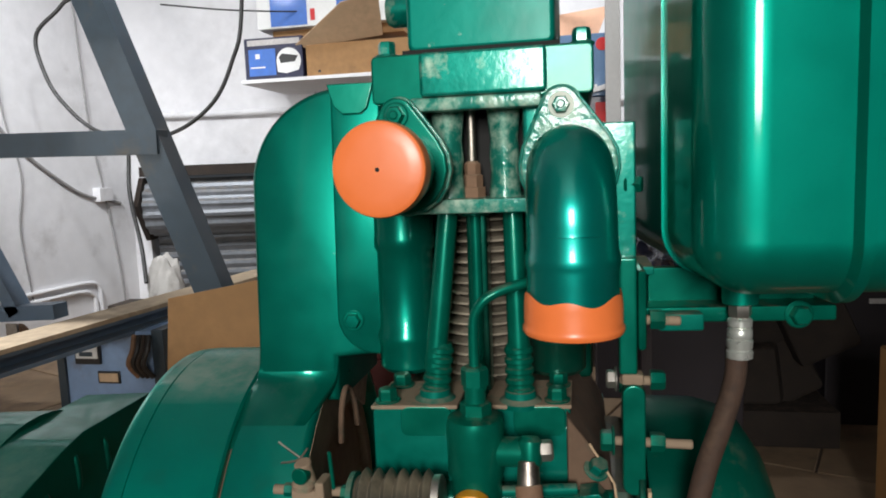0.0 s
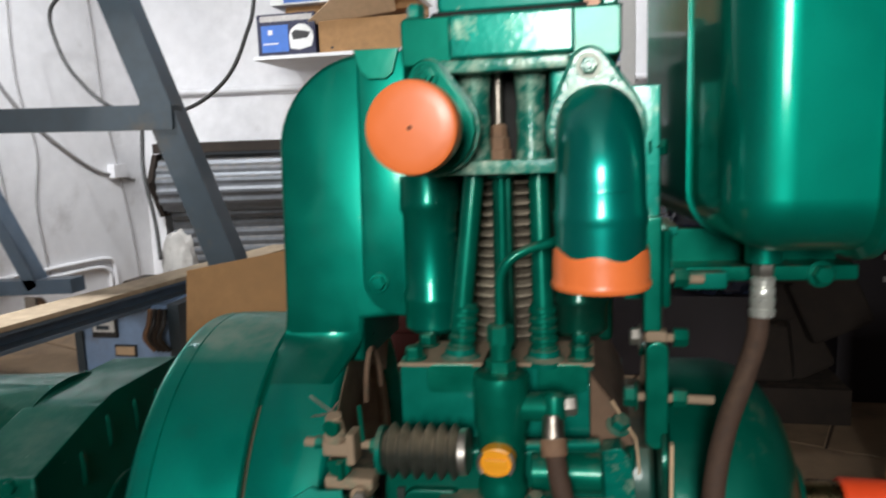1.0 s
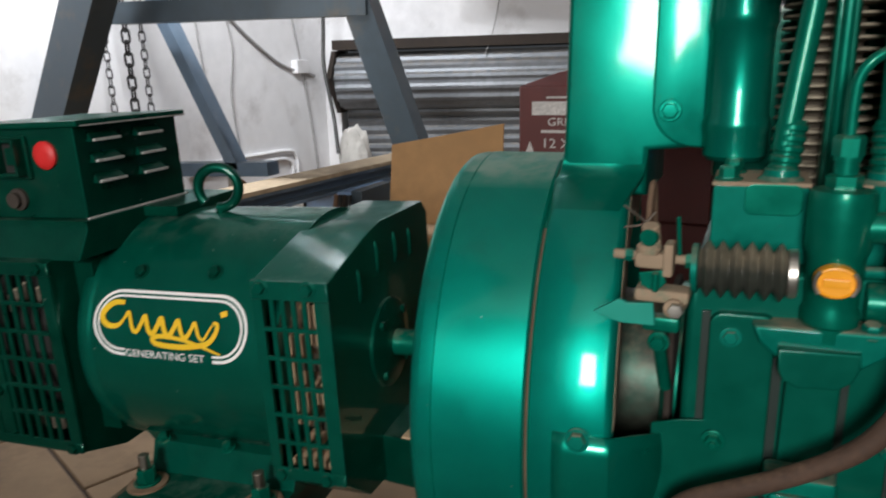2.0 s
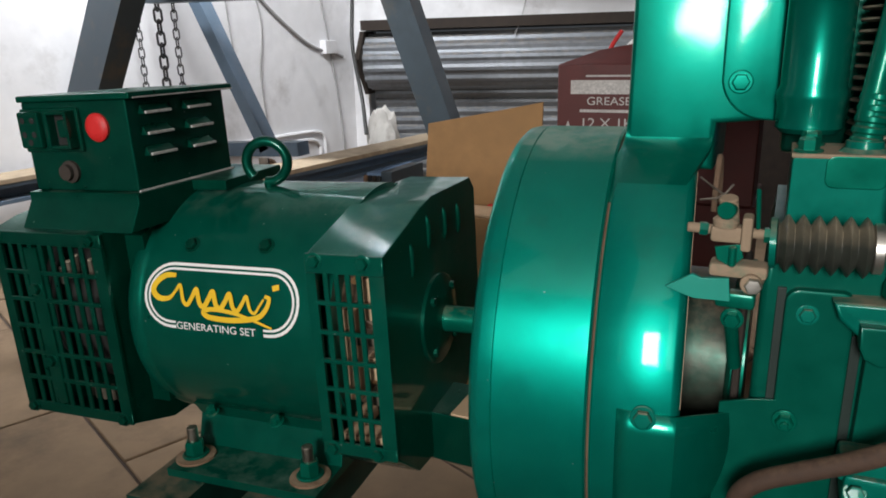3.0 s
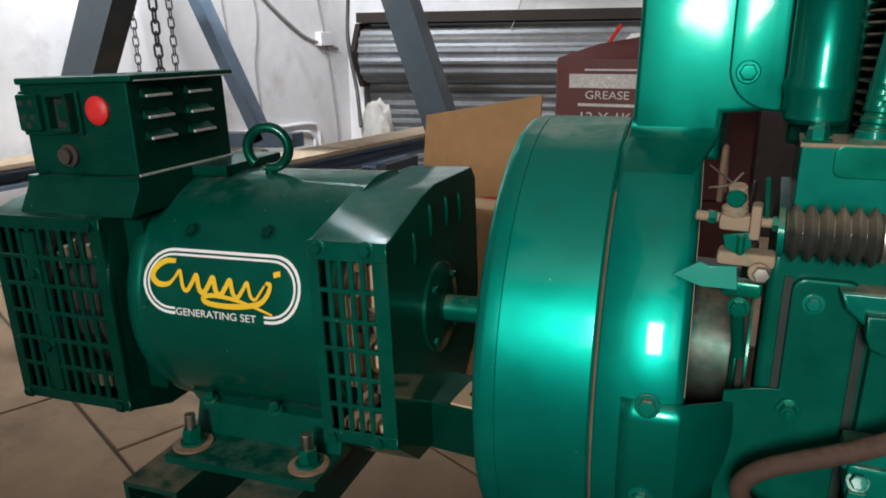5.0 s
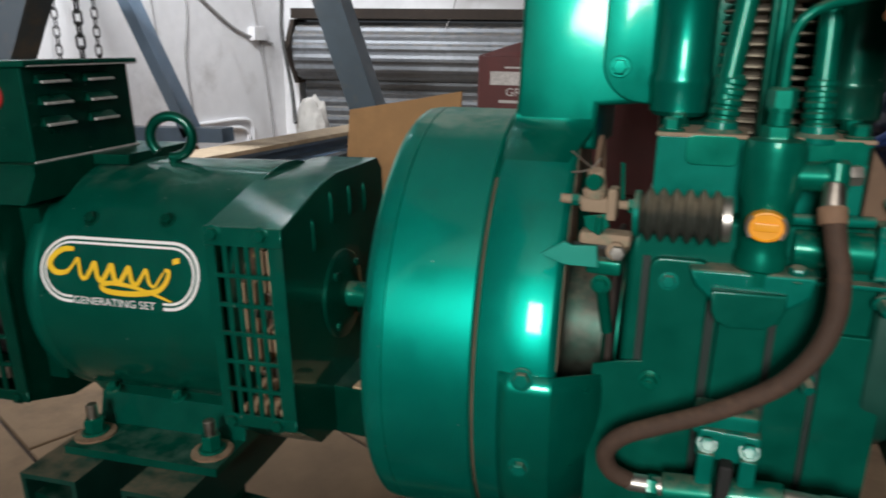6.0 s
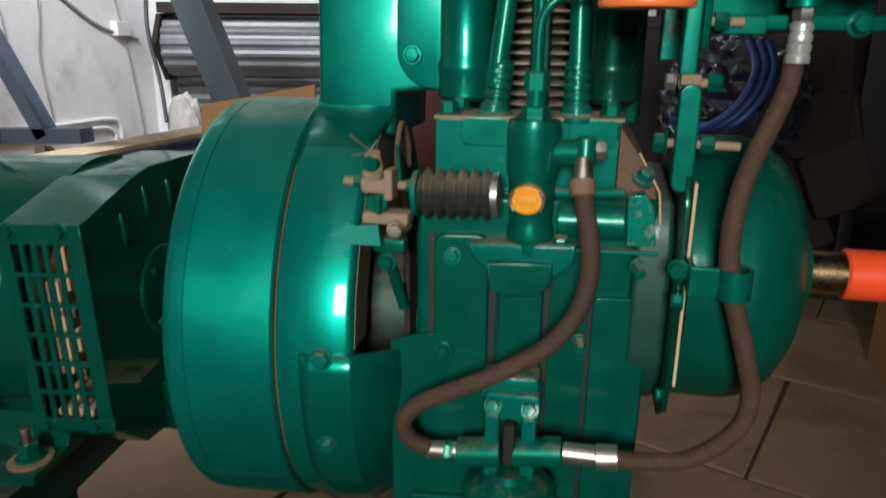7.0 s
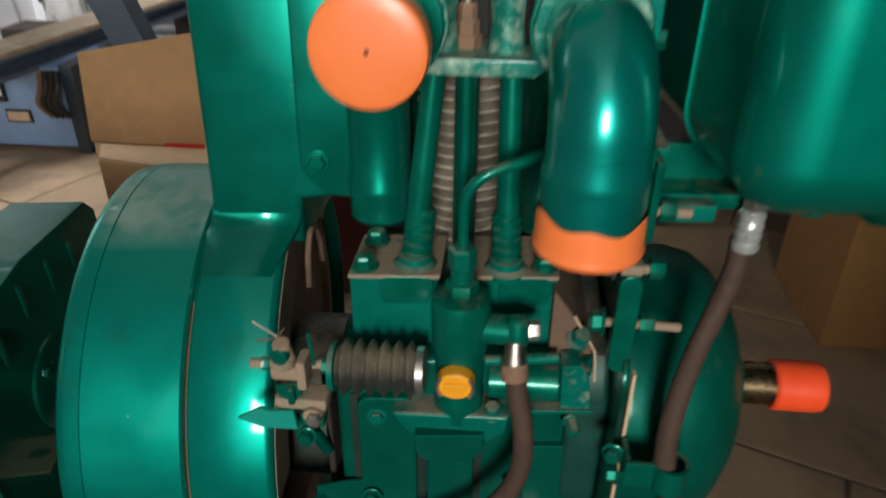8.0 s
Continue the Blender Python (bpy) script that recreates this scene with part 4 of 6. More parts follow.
    part("top_tab", add_prism(B(), [(-0.066, 0.714), (-0.024, 0.714), (-0.030, 0.692), (-0.036, 0.687), (-0.052, 0.687), (-0.060, 0.694)], lambda u, v, w: Vector((u, 0.750 + w + 0.065 * (v - 0.47) + 0.105 * (u + 0.07), v)), 0.006, 0.001), CAST, duct, "folded green tab")
    # lower guard plate
    # a sheet bent round the lower front of the cowl, its wing folded in towards the case
    bm = B()
    rows = []
    for k in range(19):
        a = radians(7.0 - 82.0 * k / 18)
        row = []
        for x, r in ((-0.130, CR - 0.0006), (-0.120, CR + 0.0008), (-0.092, CR + 0.0010), (-0.0865, CR + 0.0005), (-0.0835, CR - 0.002), (-0.033, CR - 0.036)):
            row.append(bm.verts.new(on_axis(x, a, r)))
        rows.append(row)
    for p, q in zip(rows, rows[1:]):
        for k in range(5):
            bm.faces.new((p[k], p[k + 1], q[k + 1], q[k]))
    gp = part("guard_plate", bm, ENAMEL, th, "green sheet guard over the cowl opening", 30)
    gp.modifiers.new("thickness", "SOLIDIFY").thickness = 0.0022
    part("guard_ear", add_prism(B(), [(-0.036, 0.2665), (-0.014, 0.2725), (0.014, 0.276), (0.019, 0.270), (0.019, 0.10), (-0.036, 0.10)], lambda u, v, w: Vector((u, 0.634 + 0.09 * u + w, v)), 0.0028, 0.0006), CASE, gp)
    for a in (radians(6.0), radians(-17.0)):
        bolt(gp, on_axis(-0.110, a, CR + 0.002), on_axis(0, a, 1.0) - on_axis(0), 0.0125, 0.006, CAST_DUSTY)
    bolt(gp, (0.010, 0.632, 0.260), (0, -1, 0), 0.011, 0.006, CAST, stud=0.004)
    # crankcase
    cc = [(-0.016, 0.05), (0.176, 0.05), (0.1785, 0.22), (0.1795, 0.29), (0.1805, 0.35), (0.1762, 0.395), (-0.012, 0.395), (-0.016, 0.36)]
    case = part("crankcase", add_prism(B(), cc, xz(0.648), 0.235, 0.006, 3), CASE, th)
    part("panel", add_prism(B(), rounded(0.001, 0.0465, 0.10, 0.363, 0.010), xz(0.641), 0.01, 0.003), CASE, case)
    part("centre_rib", add_prism(B(), [(0.0525, 0.05), (0.090, 0.05), (0.092, 0.325), (0.0555, 0.325)], xz(0.638), 0.015, 0.003), CASE, case)
    part("boss", add_prism(B(), [(0.0478, 0.3475), (0.0985, 0.3488), (0.0995, 0.337), (0.0955, 0.327), (0.087, 0.3205), (0.062, 0.3190), (0.052, 0.324), (0.0485, 0.332)], xz(0.618), 0.03, 0.0025), CASE, case, "pump mounting boss")
    part("panel", add_prism(B(), rounded(0.132, 0.1765, 0.06, 0.314, 0.006), xz(0.6425), 0.01, 0.002), CASE, case)
    part("ledge", add_box(B(), 0.098, 0.1795, 0.637, 0.66, 0.3525, 0.3562, 0.0012), CAST_DUSTY, case)
    part("shoulder", add_prism(B(), [(0.143, 0.390), (0.1765, 0.394), (0.1735, 0.405), (0.1588, 0.431), (0.143, 0.452)], xz(0.656), 0.20, 0.003), DUSTBROWN, case, "dust-covered sloping shoulder")
    bolt(case, (0.1635, 0.654, 0.411), (0.45, -0.55, 0.9), 0.012, 0.008, CAST_DUSTY)
    part("gasket_edge", add_tube(B(), [(0.1592, 0.6535, 0.4315), (0.1742, 0.6535, 0.4055), (0.1775, 0.650, 0.396), (0.1808, 0.6465, 0.352), (0.1804, 0.6465, 0.318)], 0.0009, 6, 6), PALECARD, case, "thin cream gasket edge")
    # dark strips stand in for the shade in the gaps between panels
    for x0, x1, z1 in ((0.0462, 0.0530, 0.330), (-0.0045, 0.0015, 0.362), (0.0915, 0.0975, 0.325), (0.1275, 0.1322, 0.316)):
        part("groove", add_box(B(), x0, x1, 0.6455, 0.650, 0.118, z1, 0.0005), GROOVEDARK, case, "dark strip painted for the shaded gap between the panels")
    part("sump_lip", add_box(B(), -0.02, 0.176, 0.634, 0.66, 0.05, 0.118, 0.005), CASE, case)
    for p in ((0.122, 0.642, 0.276), (0.164, 0.643, 0.343)):
        bolt(case, p, (0.2, -1, -0.3), 0.009, 0.012, CAST_DUSTY)
    bolt(case, (0.0165, 0.641, 0.3445), (0, -1, 0.1), 0.0095, 0.004, CAST_DUSTY)
    part("drain_block", add_box(B(), 0.046, 0.094, 0.612, 0.64, 0.232, 0.252, 0.004), CAST_DUSTY, case)
    for ob in [case] + list(case.children):
        for v in ob.data.vertices:
            v.co.y += 0.09 * (v.co.x - 0.08)
    # cylinder base and deck
    part("deck", add_box(B(), -0.004, 0.152, 0.672, 0.86, 0.392, 0.440, 0.004), CAST_DUSTY, th)
    # finned barrel
    prof = []
    z = 0.0
    while z < 0.158:
        prof += [(z, 0.0220), (z + 0.0010, 0.0365), (z + 0.0018, 0.0378), (z + 0.0034, 0.0370), (z + 0.0044, 0.0220)]
        z += 0.0088
    part("cylinder_barrel", add_lathe(B(), (CX - 0.002, CY, 0.440), (0, 0, 1), prof, 48), FINS, th, "pale finned cylinder barrel", 25)
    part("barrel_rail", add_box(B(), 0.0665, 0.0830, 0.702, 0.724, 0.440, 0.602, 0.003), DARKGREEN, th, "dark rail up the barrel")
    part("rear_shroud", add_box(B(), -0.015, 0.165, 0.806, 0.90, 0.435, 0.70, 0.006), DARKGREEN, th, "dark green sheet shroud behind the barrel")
    for x, r in ((0.0055, 0.0250), (0.134, 0.0245)):
        # the right column is painted darker in place of the shadow on it
        part("side_column", add_lathe(B(), (x, 0.744, 0.462), (0, 0, 1), [(0, r - 0.004), (0.004, r), (0.022, r), (0.027, r + 0.0012), (0.032, r + 0.0012), (0.037, r - 0.001), (0.104, r - 0.001), (0.108, r + 0.0012), (0.116, r + 0.0012), (0.120, r + 0.0006), (0.138, r + 0.0006)], 40), ENAMEL if x < 0.1 else DARKGREEN, th, "round green side column")
    # head
    hd = part("cylinder_head", add_prism(B(), [(0.036, 0.602), (0.118, 0.602), (0.126, 0.607), (0.126, 0.6125), (0.030, 0.6125), (0.030, 0.607)], xz(0.662), 0.16, 0.0012), WORN, th, "rough cast green cylinder head")
    for x0, x1 in ((0.048, 0.067), (0.090, 0.110)):
        bm = add_lathe(B(), ((x0 + x1) / 2, 0.690, 0.611), (0, 0, 1), [(0, 0.0125), (0.02, 0.0105), (0.032, 0.0115), (0.045, 0.0105), (0.068, 0.013)], 24)
        part("rocker_column", bm, WORN, hd)
    # black sheet that stands in for the shade between the rocker columns
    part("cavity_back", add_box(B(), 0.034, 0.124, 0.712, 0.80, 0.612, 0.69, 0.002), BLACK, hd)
    for x0, x1 in ((0.018, 0.043), (0.115, 0.150)):
        part("head_cheek", add_prism(B(), [(x0, 0.606), (x1, 0.606), (x1, 0.690), (x0, 0.690)], xz(0.672), 0.14, 0.004), ROUGHCAST, hd)
    part("injector_nut", add_lathe(B(), (0.0745, 0.695, 0.611), (0, 0, 1), [(0, 0.0095), (0.009, 0.0095), (0.0095, 0.0078), (0.018, 0.0078), (0.019, 0.0062), (0.027, 0.0062), (0.029, 0.004)], 6), RUST, hd, "dusty injector nut")
    part("injector_stem", add_rod(B(), (0.0745, 0.695, 0.635), (0.0745, 0.695, 0.685), 0.0036, n=12), STEEL, hd)
    part("head_lip", add_box(B(), 0.036, 0.130, 0.6575, 0.672, 0.676, 0.686, 0.002), WORN, hd)
    blk = part("head_block", add_prism(B(), rounded(0.007, 0.166, 0.683, 0.718, 0.004, 3), xz(0.661), 0.18, 0.002), CAST, th)
    part("block_face", add_box(B(), 0.044, 0.134, 0.655, 0.664, 0.686, 0.7175, 0.003), ROUGHCAST, blk)
    rk = part("rocker_cover", add_prism(B(), rounded(0.034, 0.140, 0.719, 0.83, 0.006, 3), xz(0.665), 0.165, 0.004, 3), ROCKER, th, "glossy green rocker cover, chipped")
    part("rocker_gasket", add_box(B(), 0.031, 0.143, 0.662, 0.835, 0.717, 0.7205, 0.0005), BLACK, rk)
    part("cover_fin", add_box(B(), 0.030, 0.1, 0.70, 0.80, 0.74, 0.76, 0.003), CAST, rk)
    part("breather", add_lathe(B(), (0.012, 0.70, 0.757), (1, 0, 0), [(0, 0.010), (0.004, 0.0125), (0.024, 0.0125)], 24), ROUGHCAST, rk)
    for x, y in ((0.016, 0.676), (0.158, 0.676), (0.016, 0.82), (0.158, 0.82)):
        bolt(blk, (x, y, 0.718), (0, 0, 1), 0.0115, 0.010, ROUGHCAST)
    # inlet flange with its cap, and exhaust elbow
    part("inlet_flange", add_prism(B(), eye(0.030, 0.673, 0.0125, 0.0325, 0.636, 0.0325), xz(0.640), 0.008, 0.002), CAST, th, "green inlet flange")
    part("flange_gasket", add_prism(B(), eye(0.030, 0.673, 0.0140, 0.0325, 0.636, 0.0345), xz(0.6485), 0.006, 0.0015), WORN, th, "worn pale flange edge")
    bolt(th, (0.030, 0.640, 0.673), (0, -1, 0), 0.0115, 0.006, CAST, stud=0.002)
    part("inlet_stub", add_rod(B(), (0.0285, 0.641, 0.636), (0.0330, 0.585, 0.636), 0.0275, n=40), CAST, th)
    cap = part("dust_cap", add_lathe(B(), (0.0332, 0.594, 0.636), (0, -1, 0), [(0, 0.0288), (0.001, 0.0303), (0.0135, 0.0303), (0.0155, 0.0296), (0.0168, 0.0272), (0.0176, 0.019), (0.0180, 0.002)], 56), ORANGE, th, "bright orange plastic dust cap")
    part("cap_hole", add_lathe(B(), (0.0332, 0.5762, 0.636), (0, -1, 0), [(0, 0.0014), (0.0006, 0.0014)], 12), BLACK, cap)
    part("exhaust_flange", add_prism(B(), eye(0.1435, 0.675, 0.0130, 0.148, 0.634, 0.0335), xz(0.646), 0.008, 0.002), WORN, th, "worn green exhaust flange")
    part("flange_gasket", add_prism(B(), eye(0.1435, 0.675, 0.0148, 0.148, 0.634, 0.0355), xz(0.6545), 0.006, 0.0015), ROUGHCAST, th)
    part("washer", add_lathe(B(), (0.1435, 0.6462, 0.675), (0, -1, 0), [(0, 0.004), (0, 0.0088), (0.0012, 0.0086), (0.0013, 0.004)], 32), PALECHIP, th, "bare pale washer")
    bolt(th, (0.1435, 0.6452, 0.675), (0, -1, 0), 0.0105, 0.006, WORN, False, stud=0.002)
    pts = [(0.148, 0.652, 0.634), (0.1485, 0.626, 0.634), (0.149, 0.602, 0.631), (0.1495, 0.587, 0.620), (0.1498, 0.580, 0.606), (0.150, 0.5785, 0.592)]
    el = part("exhaust_elbow", add_tube(B(), pts, 0.0268, 40, 8), ELBOWGREEN, th, "glossy green exhaust elbow")
    part("elbow_end", add_lathe(B(), (0.150, 0.5785, 0.594), (0, 0, -1), [(0, 0.0268), (0.009, 0.0271), (0.013, 0.0282), (0.018, 0.0282), (0.021, 0.0272), (0.054, 0.0274)], 48), ELBOWGREEN, el)
    cap2 = B()
    n = 56
    rows = []
    for j, (z, r) in enumerate(((0.5575, 0.0287), (0.5525, 0.0293), (0.5405, 0.0293), (0.539, 0.0303), (0.537, 0.0303), (0.535, 0.0293), (0.535, 0.002))):
        rows.append([cap2.verts.new((0.150 + r * math.cos(6.28319 * k / n), 0.5785 + r * math.sin(6.28319 * k / n), z + (0.0035 * math.sin(k * 0.45) * math.sin(k * 0.21 + 1) if j == 0 else 0))) for k in range(n)])
    for a, b in zip(rows, rows[1:]):
        for k in range(n):
            cap2.faces.new((a[k], a[(k + 1) % n], b[(k + 1) % n], b[k]))
    part("dust_cap", cap2, ORANGE, el, "torn orange plastic dust cap")
    # push-rod tubes with springs
    for (x0, z0), (x1, z1) in (((0.041, 0.478), (0.0545, 0.604)), ((0.108, 0.478), (0.1045, 0.604))):
        t = part("push_rod_tube", add_rod(B(), (x0, 0.684, z0), (x1, 0.694, z1), 0.0085, 0.0078, 24), CAST, th)
        prof = [(0, 0.0098)]
        for k in range(5):
            prof += [(0.004 + 0.0078 * k, 0.0098), (0.0055 + 0.0078 * k, 0.0112), (0.0085 + 0.0078 * k, 0.0112), (0.010 + 0.0078 * k, 0.0098)]
        part("ribbed_sleeve", add_lathe(B(), (x0, 0.684, 0.456), (x1 - x0, 0.010, z1 - z0), prof + [(0.044, 0.0088)], 28), CAST, t)
        part("cup", add_lathe(B(), (x0, 0.682, 0.452), (0, 0, 1), [(0, 0.0165), (0.004, 0.0165), (0.007, 0.0125), (0.012, 0.0118)], 32), CAST_DUSTY, t)
    part("oil_rod", add_rod(B(), (0.0745, 0.700, 0.455), (0.0745, 0.700, 0.606), 0.0042, n=14), CAST, th)
    part("oil_rod_collar", add_rod(B(), (0.0745, 0.699, 0.598), (0.0745, 0.699, 0.6035), 0.012, n=20), CAST, th)
    # tappet blocks
    for x0, x1 in ((-0.0045, 0.0605), (0.0815, 0.1460)):
        tb = part("tappet_block", add_prism(B(), rounded(x0, x1, 0.394, 0.454, 0.004, 3), xz(0.668), 0.06, 0.002), CAST_DUSTY, th)
        part("face_lug", add_prism(B(), rounded(x0 + 0.022, x1 - 0.004, 0.432, 0.455, 0.006, 4), xz(0.6662), 0.012, 0.001), CAST, tb)
        for bx, by in ((x0 + 0.010, 0.677), (x0 + 0.012, 0.716), (x1 - 0.010, 0.677), (x1 - 0.010, 0.714)):
            if x0 < 0 and bx > 0.03 or x0 > 0 and bx < 0.11:
                continue
            bolt(tb, (bx, by, 0.4562), (0, 0, 1), 0.0125, 0.009, CAST)
        part("gasket_lip", add_box(B(), x0 - 0.0008, x1 + 0.0008, 0.6665, 0.729, 0.4528, 0.4562, 0.001), LINKDUST, tb, "dust-caked top plate")
        for ob in [tb] + list(tb.children):
            for v in ob.data.vertices:
                v.co.y += 0.09 * (v.co.x - 0.08)
    # injection pump
    pu = part("injection_pump", add_lathe(B(), (0.0785, 0.640, 0.352), (0, 0, 1), [(0, 0.0165), (0.010, 0.0165), (0.012, 0.0185), (0.020, 0.0185), (0.024, 0.0168), (0.030, 0.0170), (0.060, 0.0185), (0.066, 0.0205), (0.098, 0.0210), (0.105, 0.0195), (0.1065, 0.013), (0.106, 0.011)], 48), CAST, th)
    part("pump_flange", add_prism(B(), [(0.0305, 0.360), (0.116, 0.3635), (0.1145, 0.347), (0.100, 0.3355), (0.088, 0.330), (0.062, 0.329), (0.049, 0.336), (0.0355, 0.347)], xz(0.624), 0.045, 0.003, 3), CAST_DUSTY, pu)
    part("delivery_holder", add_lathe(B(), (0.0785, 0.645, 0.457), (0, 0, 1), [(0, 0.0115), (0.009, 0.0115), (0.010, 0.0095)], 6), CAST, pu)
    part("delivery_neck", add_lathe(B(), (0.0785, 0.645, 0.466), (0, 0, 1), [(0, 0.0078), (0.010, 0.0078), (0.0102, 0.0088), (0.022, 0.0088), (0.0235, 0.006)], 20), CAST, pu)
    part("union_nut", add_lathe(B(), (0.0785, 0.645, 0.479), (0, 0, 1), [(0, 0.0100), (0.012, 0.0100), (0.014, 0.008)], 6), CAST, pu)
    part("injector_pipe", add_tube(B(), [(0.0785, 0.645, 0.49), (0.0785, 0.645, 0.515), (0.080, 0.645, 0.530), (0.087, 0.645, 0.541), (0.100, 0.648, 0.548), (0.120, 0.656, 0.553), (0.135, 0.672, 0.560), (0.132, 0.70, 0.59), (0.10, 0.705, 0.62)], 0.0038, 12), CAST, th, "green steel injector pipe")
    yc = part("plug", add_lathe(B(), (0.0775, 0.622, 0.3995), (0, -1, 0), [(0, 0.0135), (0.009, 0.0135), (0.0102, 0.0128), (0.0106, 0.0115), (0.0100, 0.0108), (0.0098, 0.002)], 36), YELLOW, pu, "amber yellow plastic plug")
    yc.data.transform(Matrix.Translation((0, 0, 0.3995)) @ Matrix.Diagonal((1, 1, 0.82, 1)) @ Matrix.Translation((0, 0, -0.3995)))
    part("plug_slot", add_box(B(), 0.0695, 0.0855, 0.6105, 0.6125, 0.3965, 0.4025, 0.0008), YELLOW, yc)
    for sx in (-1, 1):
        part("plug_ear", add_tube(B(), [(0.0775 + sx * 0.0125 * math.cos(radians(a)), 0.6108, 0.3995 + 0.0125 * math.sin(radians(a))) for a in (-38, -12, 12, 38)], 0.0014, 8, 4), CHROME, yc)
    # fuel inlet banjo
    part("inlet_arm", add_rod(B(), (0.090, 0.638, 0.4325), (0.124, 0.634, 0.4345), 0.0105, n=24), CAST, pu)
    part("banjo", add_lathe(B(), (0.118, 0.634, 0.446), (0, -0.25, -1), [(0, 0.006), (0.003, 0.0085), (0.018, 0.0085), (0.022, 0.006)], 20), CAST, pu)
    part("hose_tail", add_rod(B(), (0.117, 0.628, 0.431), (0.1175, 0.621, 0.412), 0.0072, 0.0082, 18), STEEL, pu)
    part("banjo_bolt", add_hex(B(), (0.126, 0.634, 0.436), (1, 0, 0.1), 0.013, 0.008, False), CHROME, pu)
    part("control_rod", add_rod(B(), (0.096, 0.642, 0.4005), (0.150, 0.650, 0.4015), 0.0042, n=18), CAST_DUSTY, pu)
    part("control_sleeve", add_rod(B(), (0.100, 0.651, 0.377), (0.1515, 0.651, 0.378), 0.0148, n=32), CAST, pu)
    part("rack_block", add_prism(B(), [(0.152, 0.4005), (0.165, 0.4025), (0.1725, 0.394), (0.1762, 0.3625), (0.154, 0.361)], xz(0.6405), 0.02, 0.001), ROUGHCAST, th, "flat speckled green cover plate")
    bolt(pu, (0.104, 0.632, 0.359), (0, -0.2, 1), 0.011, 0.008, CAST_DUSTY)
    # governor boot and linkage
    prof = [(0, 0.0130), (0.001, 0.0155)]
    for k in range(6):
        x = 0.002 + 0.0094 * k
        prof += [(x, 0.0138), (x + 0.0032, 0.0192), (x + 0.0046, 0.0208), (x + 0.0060, 0.0192), (x + 0.0092, 0.0138)]
    prof += [(0.0585, 0.0140)]
    bt = part("rubber_boot", add_lathe(B(), (-0.009, 0.628, 0.3975), (1, 0, 0.03), prof, 40), BOOT, th, "dusty black pleated rubber boot", 28)
    part("boot_clip", add_lathe(B(), (0.0485, 0.628, 0.3992), (1, 0, 0.03), [(0, 0.0150), (0.001, 0.0170), (0.006, 0.0170), (0.007, 0.0150)], 36), CHROME, bt)
    part("boot_ring", add_lathe(B(), (-0.014, 0.628, 0.3974), (1, 0, 0.03), [(0, 0.011), (0.001, 0.0180), (0.005, 0.0180), (0.006, 0.012)], 36), CAST_DUSTY, bt)
    lk = part("link_rod", add_rod(B(), (-0.072, 0.612, 0.408), (-0.012, 0.622, 0.404), 0.0036, n=14), LINKDUST, th, "dusty governor link")
    part("link_block", add_box(B(), -0.056, -0.034, 0.604, 0.618, 0.400, 0.412, 0.003), LINKDUST, lk)
    part("link_fork", add_box(B(), -0.036, -0.029, 0.600, 0.618, 0.396, 0.420, 0.002), LINKDUST, lk)
    bolt(lk, (-0.022, 0.618, 0.405), (1, 0, 0), 0.0095, 0.006, CAST, False)
    part("link_nut", add_hex(B(), (-0.064, 0.6133, 0.4075), (1, 0.16, -0.06), 0.0085, 0.006, False), CAST_DUSTY, lk)
    part("link_pin", add_rod(B(), (-0.040, 0.598, 0.400), (-0.040, 0.598, 0.386), 0.0026, n=10), CAST, lk)
    part("link_tab", add_prism(B(), [(-0.052, 0.398), (-0.036, 0.401), (-0.033, 0.392), (-0.040, 0.384), (-0.050, 0.389)], xz(0.601), 0.0025, 0.0005), CAST, lk)
    part("dust_lump", add_lathe(B(), (-0.047, 0.608, 0.4115), (0.1, 0, 1), [(0, 0.008), (0.004, 0.0088), (0.0075, 0.006), (0.009, 0.002)], 12), LINKDUST, lk)
    part("stop_screw", add_rod(B(), (-0.044, 0.612, 0.412), (-0.046, 0.606, 0.432), 0.0062, n=16), LINKDUST, lk)
    part("stop_cap", add_rod(B(), (-0.0455, 0.606, 0.424), (-0.0465, 0.599, 0.424), 0.0062, n=16), CAST, lk)
    part("spring_wire", add_tube(B(), [(-0.066, 0.612, 0.444), (-0.055, 0.612, 0.436), (-0.046, 0.612, 0.430)], 0.0008, 6), STEEL, lk)
    part("spring_wire", add_tube(B(), [(-0.065, 0.612, 0.428), (-0.052, 0.612, 0.431), (-0.044, 0.612, 0.440)], 0.0008, 6), STEEL, lk)
    part("wire_post", add_rod(B(), (-0.026, 0.612, 0.410), (-0.028, 0.612, 0.438), 0.0015, n=8), CAST, lk)
    ptr = [(-0.078, 0.3655), (-0.060, 0.3770), (-0.054, 0.3745), (-0.036, 0.3765), (-0.034, 0.3595), (-0.058, 0.3590), (-0.064, 0.3605)]
    lv = part("stop_lever", add_prism(B(), ptr, xz(0.600), 0.004, 0.0006), LEVER, th, "pointed green stop lever")
    part("lever_boss", add_box(B(), -0.050, -0.012, 0.602, 0.622, 0.376, 0.386, 0.003), LINKDUST, lv)
    part("lever_pivot", add_rod(B(), (-0.022, 0.598, 0.374), (-0.020, 0.620, 0.374), 0.007, n=18), LINKDUST, lv)
    part("lever_nut", add_hex(B(), (-0.020, 0.598, 0.374), (0, -1, 0), 0.010, 0.005, False), CHROME, lv)
    part("lever_arm", add_box(B(), -0.045, -0.018, 0.612, 0.625, 0.350, 0.362, 0.003), CAST, lv)
    part("lever_stem", add_rod(B(), (-0.034, 0.622, 0.345), (-0.029, 0.65, 0.29), 0.005, n=14), CAST, lv)
    bolt(lv, (-0.032, 0.612, 0.343), (0, -1, 0), 0.010, 0.006, CAST)
    lk.location.x += 0.005
    bm = B()
    rows = []
